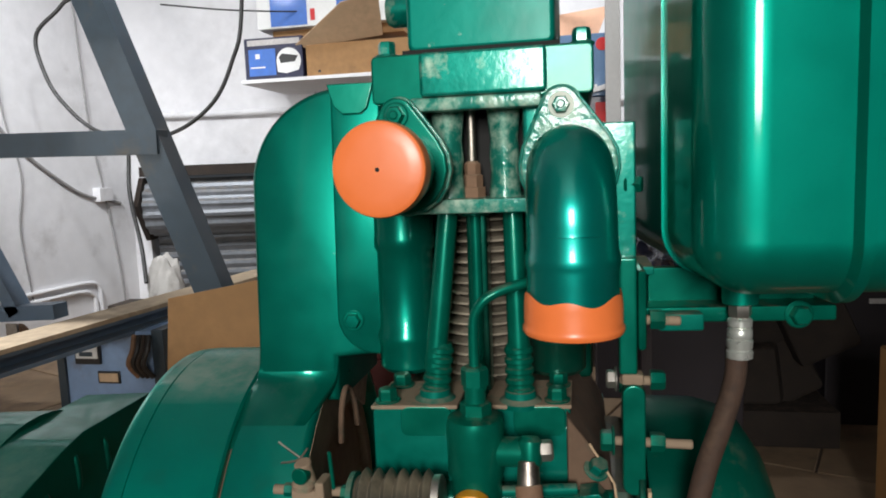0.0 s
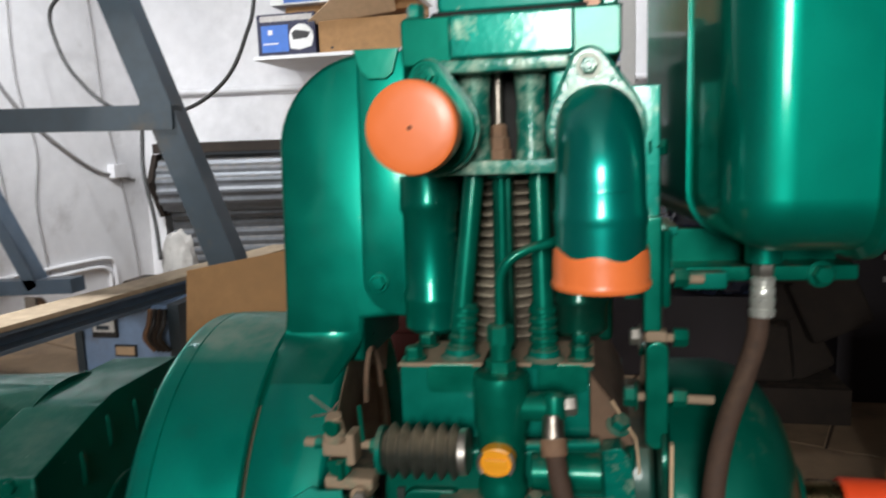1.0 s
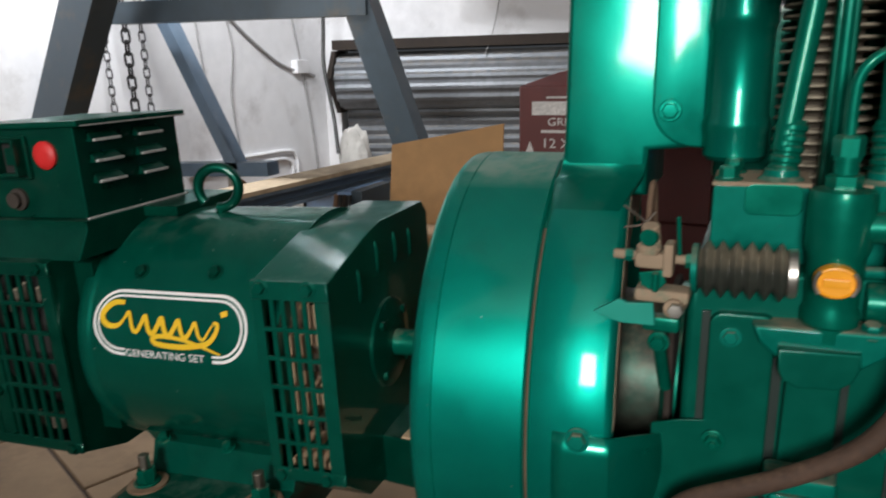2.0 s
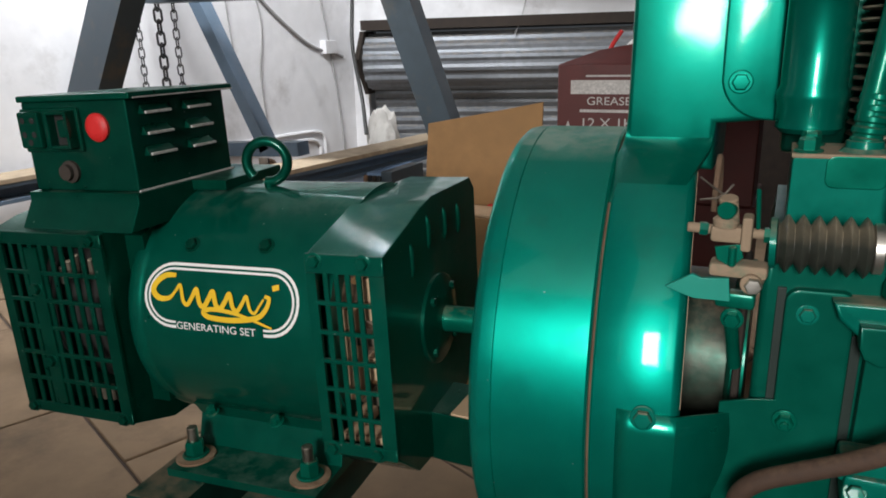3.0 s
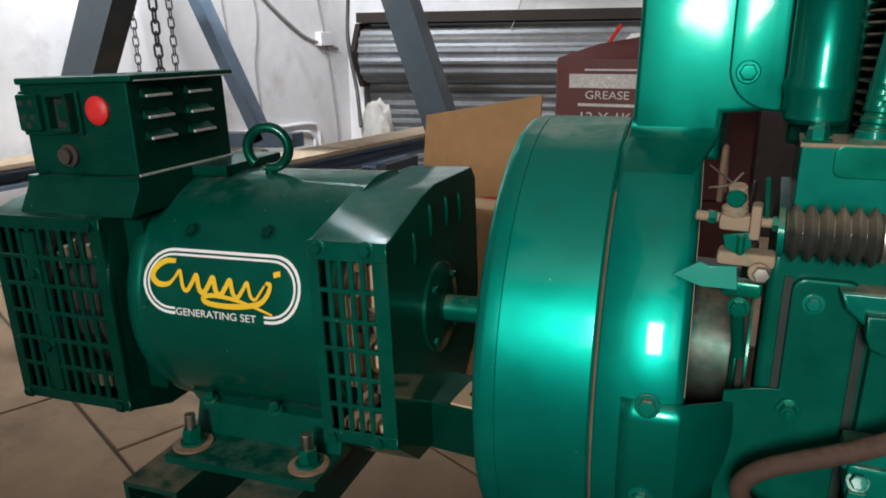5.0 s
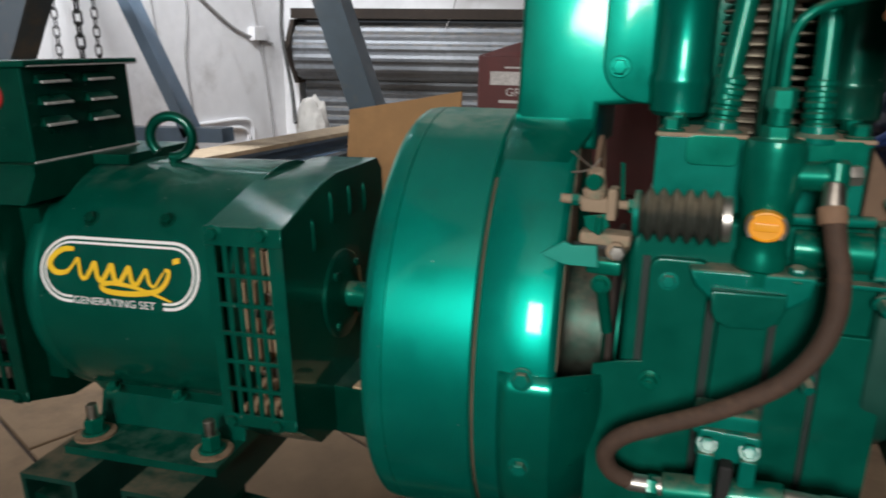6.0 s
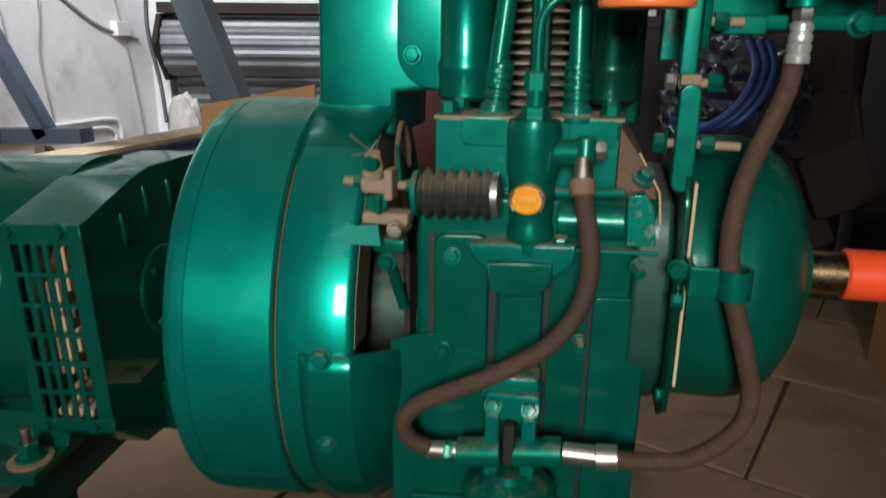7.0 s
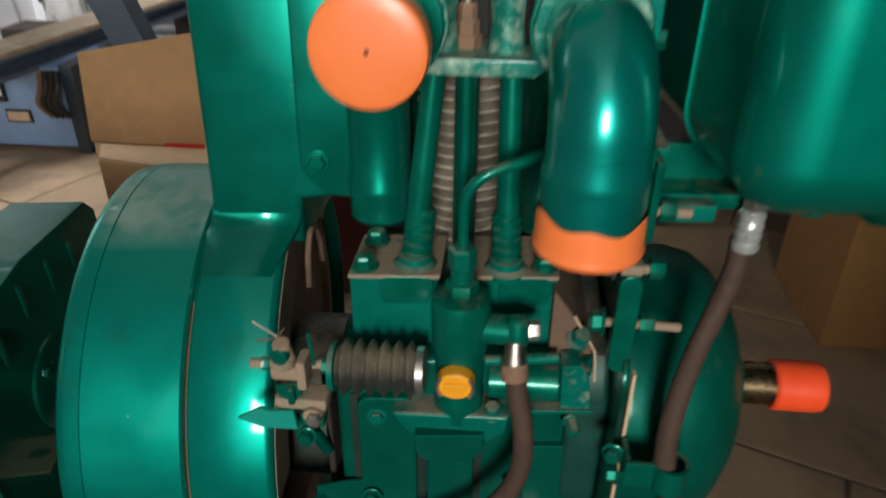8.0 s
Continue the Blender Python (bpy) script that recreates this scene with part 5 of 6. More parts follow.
    for k in range(17):
        a = radians(8 + 7.4 * k)
        rows.append([bm.verts.new(on_axis(x, a, r)) for x, r in ((-0.0835, CR - 0.006), (-0.0835, 0.163), (-0.0860, 0.163), (-0.0860, CR - 0.006))])
    for p, q in zip(rows, rows[1:]):
        for k in range(4):
            bm.faces.new((p[k], p[(k + 1) % 4], q[(k + 1) % 4], q[k]))
    ip = part("side_rim", bm, DUSTIRON, th, "dust-covered side face of the cowl")
    part("lug", add_tube(B(), [(-0.0600, 0.738, 0.392), (-0.0600, 0.741, 0.415), (-0.0600, 0.748, 0.430), (-0.0600, 0.758, 0.437), (-0.0600, 0.770, 0.431), (-0.0600, 0.780, 0.414), (-0.0600, 0.784, 0.392)], 0.0026, 8, 5), DUSTBROWN, ip)
    part("gear_plate", add_box(B(), -0.030, -0.024, 0.650, 0.70, 0.20, 0.372, 0.003), GREYSTUFF, th)
    # timing side
    edge = [(0.6175, 0.268), (0.6175, 0.398), (0.628, 0.420), (0.668, 0.438), (0.800, 0.438), (0.850, 0.38), (0.850, 0.27), (0.800, 0.206), (0.662, 0.206), (0.628, 0.228)]
    # flange and housing get dark greens: the recess's shade is put into the colour
    part("timing_flange", add_prism(B(), edge, yz(0.1915), 0.0045, 0.001), DARKGREEN, th)
    housing = [(0.648, 0.262), (0.648, 0.365), (0.668, 0.392), (0.80, 0.402), (0.84, 0.36), (0.84, 0.27), (0.79, 0.208), (0.69, 0.208), (0.660, 0.230)]
    part("timing_housing", add_prism(B(), housing, yz(0.160), 0.0315, 0.006, 3), DUSTYDARK, th, "housing between case and cover, darkened for its shade")
    part("gasket", add_box(B(), 0.1963, 0.1985, 0.6150, 0.6210, 0.258, 0.418, 0), PALECARD, th, "cream paper gasket edge")
    # the cover takes the dimmed green in place of the tank's shade
    dm = part("timing_cover", add_lathe(B(), (0.2005, 0.735, 0.322), (1, 0, 0), [(0, 0.05), (0, 0.1155), (0.004, 0.1165), (0.045, 0.1165), (0.062, 0.112), (0.078, 0.100), (0.092, 0.078), (0.101, 0.052), (0.104, 0.034), (0.110, 0.031), (0.112, 0.022)], 80), CASE, th, "domed green timing cover")
    sh = part("starting_shaft", add_rod(B(), (0.300, 0.735, 0.3225), (0.372, 0.735, 0.3225), 0.0185, n=36), BRASS, th, "greased steel starting shaft")
    part("dust_cap", add_lathe(B(), (0.342, 0.735, 0.3225), (1, 0, 0), [(0, 0.0200), (0.002, 0.0222), (0.034, 0.0222), (0.041, 0.021), (0.043, 0.016), (0.044, 0.002)], 40), REDORANGE, sh, "red-orange plastic dust cap")
    for a in (62, 118, 176, 225, 290, 350):
        bolt(dm, (0.196, 0.735 - 0.125 * math.cos(radians(a)) * -1, 0.322 + 0.125 * math.sin(radians(a))), (-1, 0, 0), 0.010, 0.007, CAST)
    cl = part("hose_clip", add_lathe(B(), (0.2265, 0.5935, 0.342), (0, 0, 1), [(0, 0.0094), (0, 0.0122), (0.0215, 0.0122), (0.0215, 0.0094)], 28, caps=False), CAST, th, "flat green hose strap")
    part("strap", add_box(B(), 0.196, 0.222, 0.589, 0.5925, 0.342, 0.3635, 0.001), CAST, cl)
    part("strap_foot", add_box(B(), 0.196, 0.2, 0.5925, 0.625, 0.342, 0.3635, 0.001), CAST, cl)
    bolt(th, (0.190, 0.606, 0.356), (-0.3, -1, 0), 0.010, 0.006, CAST)
    # tank bracket
    br = part("bracket_strip", add_box(B(), 0.1795, 0.1915, 0.632, 0.646, 0.492, 0.572, 0.002), CAST, th, "green bracket strip")
    part("bracket_eye", add_prism(B(), rounded(0.1810, 0.1965, 0.408, 0.486, 0.0074), xz(0.629), 0.012, 0.002), CAST, br)
    part("dust_step", add_box(B(), 0.1808, 0.1955, 0.631, 0.644, 0.485, 0.493, 0.002), LINKDUST, br, "dusty step")
    part("bracket_block", add_box(B(), 0.1915, 0.1975, 0.630, 0.668, 0.509, 0.564, 0.003), CAST, br)
    part("upright", add_box(B(), 0.170, 0.1965, 0.70, 0.716, 0.50, 0.665, 0.002), ROUGHCAST, br)
    part("ledge_plate", add_box(B(), 0.172, 0.205, 0.66, 0.72, 0.556, 0.562, 0.001), CAST_DUSTY, br)
    for x0, x1, z in ((0.180, 0.224, 0.529), (0.180, 0.214, 0.487), (0.176, 0.232, 0.443)):
        part("stud", add_rod(B(), (x0, 0.640, z), (x1 - 0.004, 0.640, z - 0.001), 0.0033, n=12), LINKDUST, br)
        part("nut", add_hex(B(), (0.200, 0.640, z), (1, 0, 0), 0.012, 0.010, False), CAST, br)
    bolt(br, (0.178, 0.640, 0.487), (-1, 0, 0), 0.011, 0.006, CHROME)
    bolt(br, (0.176, 0.640, 0.443), (-1, 0, 0), 0.013, 0.008, CAST)
    bolt(br, (0.190, 0.708, 0.618), (1, -0.3, 0), 0.012, 0.010, CAST)
    # lift pump and filter bowl low on the crankcase
    lp = part("lift_pump", add_rod(B(), (0.030, 0.606, 0.181), (0.066, 0.606, 0.186), 0.0125, n=28), CAST, th)
    part("pump_end", add_rod(B(), (0.076, 0.606, 0.188), (0.116, 0.606, 0.193), 0.0125, n=28), CAST, lp)
    part("pump_body", add_lathe(B(), (0.073, 0.610, 0.120), (0, 0, 1), [(0, 0.036), (0.006, 0.040), (0.030, 0.040), (0.036, 0.036), (0.044, 0.020), (0.05, 0.018)], 40), CAST, lp)
    for x in (0.058, 0.088):
        part("pump_strap", add_box(B(), x - 0.006, x + 0.006, 0.600, 0.612, 0.165, 0.222, 0.002), CAST_DUSTY, lp)
        bolt(lp, (x, 0.606, 0.228), (0, -1, 0.5), 0.010, 0.007, CAST_DUSTY)
    part("pump_top", add_box(B(), 0.050, 0.096, 0.606, 0.642, 0.214, 0.240, 0.004), CAST_DUSTY, lp)
    part("pump_lever", add_box(B(), 0.068, 0.078, 0.594, 0.610, 0.180, 0.218, 0.003), BLACK, lp)
    part("union", add_rod(B(), (0.002, 0.606, 0.180), (0.030, 0.606, 0.182), 0.0072, n=18), CHROME, lp)
    part("union_nut", add_hex(B(), (0.018, 0.606, 0.1805), (1, 0, 0), 0.016, 0.009, False), CAST, lp)
    part("union", add_rod(B(), (0.116, 0.606, 0.193), (0.150, 0.605, 0.194), 0.0085, n=18), CHROME, lp)
    return th


engine()


def hoses():
    a = tagged(new("fuel_hose"), "dusty brown rubber fuel hose from the pump to the lift pump", "hose", "fuel hoses")
    a.location = (0.06, 0.6, 0.2)
    pts = [(0.1175, 0.622, 0.414), (0.121, 0.612, 0.395), (0.126, 0.605, 0.372), (0.127, 0.602, 0.345), (0.120, 0.600, 0.318), (0.103, 0.599, 0.292), (0.078, 0.598, 0.272), (0.050, 0.597, 0.255), (0.022, 0.596, 0.241), (-0.004, 0.596, 0.226), (-0.016, 0.598, 0.208), (-0.011, 0.602, 0.190), (0.004, 0.606, 0.181)]
    part("tube", add_tube(B(), pts, 0.0073, 18, 10), HOSE, a)
    part("ferrule", add_rod(B(), (0.1172, 0.6225, 0.4155), (0.1185, 0.618, 0.404), 0.0094, n=18), RUST, a, "dusty crimped ferrule")
    b = tagged(new("fuel_hose"), "dusty brown rubber fuel hose from the tank to the lift pump", "hose", "fuel hoses")
    b.location = (0.24, 0.6, 0.3)
    pts = [(0.2585, 0.655, 0.506), (0.256, 0.647, 0.487), (0.246, 0.633, 0.463), (0.232, 0.615, 0.435), (0.223, 0.600, 0.406), (0.221, 0.594, 0.375), (0.2265, 0.5925, 0.345), (0.241, 0.597, 0.299), (0.2505, 0.602, 0.262), (0.244, 0.604, 0.231), (0.214, 0.605, 0.202), (0.180, 0.605, 0.1945), (0.146, 0.605, 0.1935)]
    part("tube", add_tube(B(), pts, 0.0071, 18, 10), HOSE, b)
    part("ferrule", add_rod(B(), (0.160, 0.605, 0.1948), (0.142, 0.605, 0.1932), 0.0102, n=18), CHROME, b, "crimped steel ferrule")
    return a, b


hoses()


def fuel_tank():
    th = thing("fuel_tank", (0.33, 0.66, 0.53), "glossy green pressed-steel fuel tank with rolled seams, on a bracket", "fuel tank")
    x0, x1, y0, y1, z0, z1 = 0.2145, 0.55, 0.572, 0.89, 0.551, 0.84
    bm = B()
    add_box(bm, x0, x1, y0, y1, z0 + 0.003, z1, 0.034, seg=10)
    part("shell", bm, TANKGREEN, th, angle=60)
    def hoop(x, w, h):
        m = B()
        prof = [(x - w, 0.0), (x - w * 0.5, h), (x + w * 0.5, h), (x + w, 0.0)]
        ring = rounded(y0, y1, z0 + 0.003, z1, 0.034, 10)
        n = len(ring)
        cy, cz = (y0 + y1) / 2, (z0 + z1) / 2
        rows = []
        for px, ph in prof:
            row = []
            for k in range(n):
                a, b = ring[k - 1], ring[(k + 1) % n]
                d = Vector((b[0] - a[0], b[1] - a[1])).normalized()
                row.append(m.verts.new((px, ring[k][0] + d.y * ph, ring[k][1] - d.x * ph)))
            rows.append(row)
        for a, b in zip(rows, rows[1:]):
            for k in range(n):
                m.faces.new((a[k], a[(k + 1) % n], b[(k + 1) % n], b[k]))
        return m
    part("strap", hoop(0.297, 0.006, 0.006), TANKGREEN, th, "rolled green strap")
    # welded seam round the left end
    part("seam", add_prism(B(), rounded(x0 - 0.0022, x1 + 0.0022, z0 + 0.0008, z1 + 0.002, 0.036, 8), xz(0.680), 0.0022, 0.0006), TANKGREEN, th, "folded flange seam")
    part("outlet", add_rod(B(), (0.2585, 0.655, 0.556), (0.2585, 0.655, 0.538), 0.0115, n=24), TANKGREEN, th)
    part("outlet_nut", add_hex(B(), (0.2585, 0.655, 0.5385), (0, 0, -1), 0.013, 0.010, False), CHROME, th)
    part("ferrule", add_lathe(B(), (0.2585, 0.655, 0.529), (0, 0, -1), [(0, 0.006), (0.002, 0.0082), (0.006, 0.0082), (0.007, 0.0068), (0.009, 0.0084), (0.013, 0.0084), (0.0145, 0.0076), (0.016, 0.0088), (0.0205, 0.0084), (0.022, 0.0076), (0.0235, 0.0090), (0.028, 0.0086)], 10), FERRULE, th)
    bk = part("bracket", add_box(B(), 0.196, 0.325, 0.665, 0.76, 0.523, 0.534, 0.002), CAST, th)
    part("bracket_rib", add_box(B(), 0.205, 0.32, 0.69, 0.70, 0.532, 0.558, 0.001), CAST, bk)
    bolt(bk, (0.300, 0.665, 0.528), (0, -1, 0), 0.012, 0.007, CAST)
    part("bracket_lug", add_box(B(), 0.205, 0.235, 0.652, 0.68, 0.520, 0.532, 0.002), CAST_DUSTY, bk)
    th.rotation_euler = (0, 0, radians(5))
    return th


fuel_tank()

# ---- clutter along the walls ----


def flat_text(words, size, x, y, z, mat, parent, squash=1.0):
    bm = text_mesh(words, size)
    for v in bm.verts:
        v.co = Vector((x + v.co.x * squash, y, z + v.co.y))
    return part("lettering", bm, mat, parent)


def bar(parent, x0, x1, y, z0, z1, mat, name="printed_bar"):
    return part(name, add_box(B(), x0, x1, y - 0.0015, y, z0, z1, 0), mat, parent)


def carton_with_flap():
    th = thing("open_carton", (-0.56, 1.45, FLOOR), "brown cardboard carton with one flap standing up", "carton")
    part("sides", add_prism(B(), [(-0.766, 1.556), (-0.70, 1.455), (-0.36, 1.40), (-0.36, 1.556)], xy(FLOOR), 0.485 , 0.003), CARDBOARD, th)
    bm = add_prism(B(), [(-0.768, 0.186), (-0.485, 0.186), (-0.487, 0.418), (-0.60, 0.396), (-0.764, 0.366)], lambda u, v, w: Vector((u, 1.548 + w + 0.12 * (v - 0.186), v)), 0.006, 0.001)
    part("flap", bm, CARDBOARD, th, "brown cardboard flap standing up")
    part("flap", add_prism(B(), [(-0.70, 1.46), (-0.37, 1.405), (-0.37, 1.525), (-0.735, 1.53)], xy(0.186), 0.004), PALECARD, th, "pale folded flap")
    part("tape", add_box(B(), -0.60, -0.37, 1.528, 1.546, 0.1855, 0.1915, 0), RED, th, "red tape")
    part("flap", add_prism(B(), [(-0.50, 0.19), (-0.33, 0.19), (-0.33, 0.285), (-0.48, 0.30)], lambda u, v, w: Vector((u, 1.50 + w + 0.3 * (v - 0.19), v)), 0.004), PALECARD, th, "folded inner flap")


def grease_box():
    th = thing("grease_carton", (-0.29, 1.9, FLOOR), "maroon printed grease carton with white lettering, flaps open", "carton")
    part("sides", add_box(B(), -0.508, -0.06, 1.75, 2.05, 0.18, 0.492, 0.003, seg=1), MAROON, th)
    part("lower_sides", add_box(B(), -0.52, -0.05, 1.76, 2.07, FLOOR, 0.178, 0.004, seg=1), MAROON, th)
    part("flap", add_prism(B(), [(-0.505, 0.492), (-0.28, 0.492), (-0.285, 0.545), (-0.42, 0.522)], lambda u, v, w: Vector((u, 1.752 + w + 1.2 * (v - 0.492), v)), 0.004), MAROON, th)
    part("flap", add_prism(B(), [(-0.41, 0.49), (-0.07, 0.49), (-0.07, 0.56), (-0.36, 0.545)], lambda u, v, w: Vector((u, 1.83 + w + 0.5 * (v - 0.49), v)), 0.004), WHITE, th, "white inner flap")
    part("strap_end", add_tube(B(), [(-0.405, 1.80, 0.50), (-0.395, 1.80, 0.53), (-0.372, 1.80, 0.565)], 0.005, 8), RED, th, "red strap end")
    y = 1.7485
    bar(th, -0.475, -0.30, y, 0.424, 0.4555, GREYPRINT, "brand_mark")
    bar(th, -0.44, -0.25, y, 0.463, 0.467, GREYPRINT)
    flat_text("GREASE", 0.026, -0.385, y - 0.0006, 0.407, GREYPRINT, th, 1.15)
    bar(th, -0.452, -0.32, y, 0.382, 0.3885, GREYPRINT)
    flat_text("12 X 1KG", 0.032, -0.375, y - 0.0006, 0.356, GREYPRINT, th, 1.15)
    part("print_mark", add_prism(B(), [(-0.490, 0.335), (-0.470, 0.335), (-0.480, 0.362)], xz(y - 0.001), 0.001), GREYPRINT, th)


def blue_machine():
    th = thing("battery_charger", (-1.7, 2.75, FLOOR), "light blue painted steel charger cabinet with a meter", "charger")
    part("cabinet", add_box(B(), -1.94, -1.53, 2.62, 2.95, FLOOR + 0.02, 0.03, 0.006), LIGHTBLUE, th)
    part("edge", add_box(B(), -1.975, -1.938, 2.61, 2.9, FLOOR, 0.04, 0.003), STEELGREY, th)
    part("edge", add_box(B(), -1.532, -1.48, 2.61, 2.9, FLOOR, 0.04, 0.003), STEELGREY, th)
    me = part("meter", add_box(B(), -1.885, -1.77, 2.606, 2.622, -0.105, -0.01, 0.003), CABLE, th, "framed dial meter")
    part("dial", add_box(B(), -1.878, -1.777, 2.603, 2.607, -0.08, -0.017, 0.001), WHITE, me)
    part("needle_cover", add_box(B(), -1.86, -1.80, 2.601, 2.605, -0.07, -0.052, 0.001), STEELGREY, me)
    pl = part("rating_plate", add_box(B(), -1.79, -1.69, 2.612, 2.62, -0.185, -0.135, 0.001), CABLE, th)
    part("plate_face", add_box(B(), -1.783, -1.697, 2.609, 2.613, -0.178, -0.142, 0.001), PALECARD, pl)
    for k in range(4):
        x = -1.60 + 0.022 * k
        part("lead", add_tube(B(), [(x, 2.60, 0.02), (x + 0.01, 2.57, -0.03), (x - 0.01, 2.565, -0.09), (x + 0.005, 2.60, -0.15)], 0.010, 8, 5), (RUST, CABLE, GREYSTUFF, CABLE)[k], th, "coiled lead")


def shelf_boxes():
    sh = part("shelf", add_box(B(), -1.64, -0.5, 3.76, 4.5, 1.135, 1.155, 0.003), WALLPAINT)
    tagged(sh, "white wall shelf carrying cartons", "shelf", "", "structure")
    h = thing("helmet_carton", (-1.45, 3.9, 1.155), "dark blue printed carton showing a white shape", "carton")
    part("sides", add_box(B(), -1.62, -1.285, 3.78, 4.08, 1.155, 1.375, 0.003, seg=1), NAVY, h)
    part("blue_panel", add_box(B(), -1.595, -1.44, 3.777, 3.78, 1.175, 1.315, 0), BLUECARD, h)
    bar(h, -1.60, -1.30, 3.78, 1.335, 1.365, GREYPRINT)
    bar(h, -1.585, -1.50, 3.777, 1.215, 1.222, WHITE)
    bar(h, -1.555, -1.53, 3.777, 1.265, 1.29, WHITE)
    part("white_shape", add_prism(B(), arc(-1.365, 1.245, 0.07, -20, 190, 14) + [(-1.43, 1.19), (-1.38, 1.18), (-1.31, 1.195)], xz(3.7765), 0.002), WHITE, h)
    part("visor_shape", add_prism(B(), [(-1.41, 1.235), (-1.33, 1.24), (-1.31, 1.27), (-1.40, 1.285), (-1.42, 1.265)], xz(3.7745), 0.0015), CABLE, h)
    c = thing("open_carton", (-1.0, 3.9, 1.155), "yellow-brown open carton with a lifted pale flap", "carton")
    part("sides", add_box(B(), -1.27, -0.70, 3.79, 4.1, 1.155, 1.325, 0.003, seg=1), CARDBOARD, c)
    part("flap", add_prism(B(), [(-1.36, 0), (-0.84, 0.0), (-0.80, 0.26), (-1.0, 0.24)], lambda u, v, w: Vector((u, 3.80 - v * 0.8, 1.325 + v * 0.62 + (u + 1.1) * 0.08 + w)), 0.004), PALECARD, c, "lifted pale flap")
    bar(c, -1.205, -1.19, 3.79, 1.175, 1.187, CABLE, "arrow_mark")
    g = thing("printed_carton", (-1.2, 4.0, 1.38), "blue and white printed carton lying on other cartons", "carton")
    part("sides", add_box(B(), -1.56, -0.72, 3.84, 4.2, 1.43, 1.75, 0.003, seg=1), WHITE, g)
    part("blue_panel", add_box(B(), -1.48, -1.27, 3.837, 3.84, 1.44, 1.75, 0), BLUECARD, g)
    part("blue_panel", add_box(B(), -1.10, -0.93, 3.837, 3.84, 1.45, 1.75, 0), BLUECARD, g)
    part("red_panel", add_box(B(), -1.25, -1.225, 3.836, 3.84, 1.46, 1.52, 0), RED, g)
    part("carton_block", add_box(B(), -1.50, -0.75, 3.9, 4.2, 1.378, 1.429, 0.003), CARDBOARD, g)


def right_side():
    tb = thing("side_table", (0.35, 3.6, FLOOR), "pale topped workbench holding cartons", "workbench")
    part("top", add_box(B(), -0.15, 1.2, 3.3, 4.1, 0.685, 0.715, 0.004), PLANK, tb)
    part("front", add_box(B(), -0.12, 1.17, 3.36, 3.4, FLOOR, 0.684, 0.003), GREYSTUFF, tb)
    a = thing("blue_carton", (0.2, 3.7, 0.715), "grey-blue carton with an opened peach flap", "carton")
    part("sides", add_box(B(), 0.0, 0.30, 3.6, 3.85, 0.95, 1.24, 0.003, seg=1), GREYBLUECARD, a)
    part("flap", add_prism(B(), [(0.02, 1.242), (0.26, 1.242), (0.31, 1.37), (0.08, 1.345)], lambda u, v, w: Vector((u, 3.61 + w + 0.3 * (v - 1.24), v)), 0.004), BEIGE, a, "peach inner flap")
    part("red_disc", add_lathe(B(), (0.275, 3.6, 1.19), (0, -1, 0), [(0, 0.03), (0.002, 0.03)], 24), RED, a)
    part("label", add_box(B(), 0.215, 0.25, 3.597, 3.6, 0.985, 1.005, 0), WHITE, a)
    b = thing("dark_carton", (0.2, 3.7, 0.715), "dark plum carton under the blue one", "carton")
    part("sides", add_box(B(), 0.02, 0.33, 3.6, 3.88, 0.717, 0.948, 0.003, seg=1), NAVY, b)
    part("red_panel", add_box(B(), 0.24, 0.325, 3.597, 3.6, 0.74, 0.92, 0), RED, b)
    sheet = thing("paper_sheet", (0.25, 3.55, 0.949), "folded white paper sheet", "paper")
    part("sheet", add_prism(B(), [(0.19, 0.955), (0.33, 0.985), (0.34, 1.015), (0.2, 0.975)], lambda u, v, w: Vector((u, 3.55 + w, v)), 0.04), WHITE, sheet)
    p = thing("steel_post", (0.32, 3.2, FLOOR), "white painted square steel post", "post")
    part("post", add_box(B(), 0.275, 0.335, 3.2, 3.26, FLOOR, CEIL, 0.004), WHITE, p)
    c = thing("drawer_cabinet", (1.5, 2.9, FLOOR), "dark plum steel cabinet with pale drawer strips", "cabinet")
    part("carcass", add_box(B(), 0.98, 2.3, 2.70, 3.2, FLOOR, 0.85, 0.008), DARKCRATE, c)
    for z in (0.13, 0.205, 0.28, 0.355):
        part("drawer_strip", add_box(B(), 1.11, 1.42, 2.69, 2.70, z, z + 0.017, 0.001), GREYPRINT, c)
    # added dark block, so the tank's side mirrors no bright wall
    k = thing("steel_cupboard", (0.70, 3.05, FLOOR), "tall dark block added for the tank to mirror", "cupboard")
    part("carcass", add_box(B(), 0.42, 0.972, 2.87, 3.25, FLOOR, 1.95, 0.008), DARKCRATE, k)
    for x0, x1 in ((0.425, 0.694), (0.698, 0.967)):
        part("door", add_box(B(), x0, x1, 2.852, 2.869, FLOOR + 0.06, 1.93, 0.004), DARKCRATE, k)
    # added dark block that stands in for the shadow on the lower post
    cr = thing("plastic_crate", (0.31, 3.02, FLOOR), "tall dark block added to darken the lower post", "crate")
    part("sides", add_box(B(), 0.215, 0.405, 2.92, 3.15, FLOOR, 0.60, 0.008), DARKCRATE, cr)
    part("rim", add_box(B(), 0.208, 0.412, 2.913, 3.157, 0.56, 0.604, 0.006), DARKCRATE, cr)
    d = thing("wrapped_coil", (0.56, 2.4, FLOOR), "coil of blue pipe in crumpled clear wrap", "pipe coil")
    rng = random.Random(9)
    bm = B()
    bmesh.ops.create_icosphere(bm, subdivisions=5, radius=1.0)
    for v in bm.verts:
        q = v.co * 7
        k = 1 + 0.14 * noise.noise(q) + 0.09 * noise.noise(q * 2.3) + 0.04 * noise.noise(q * 5)
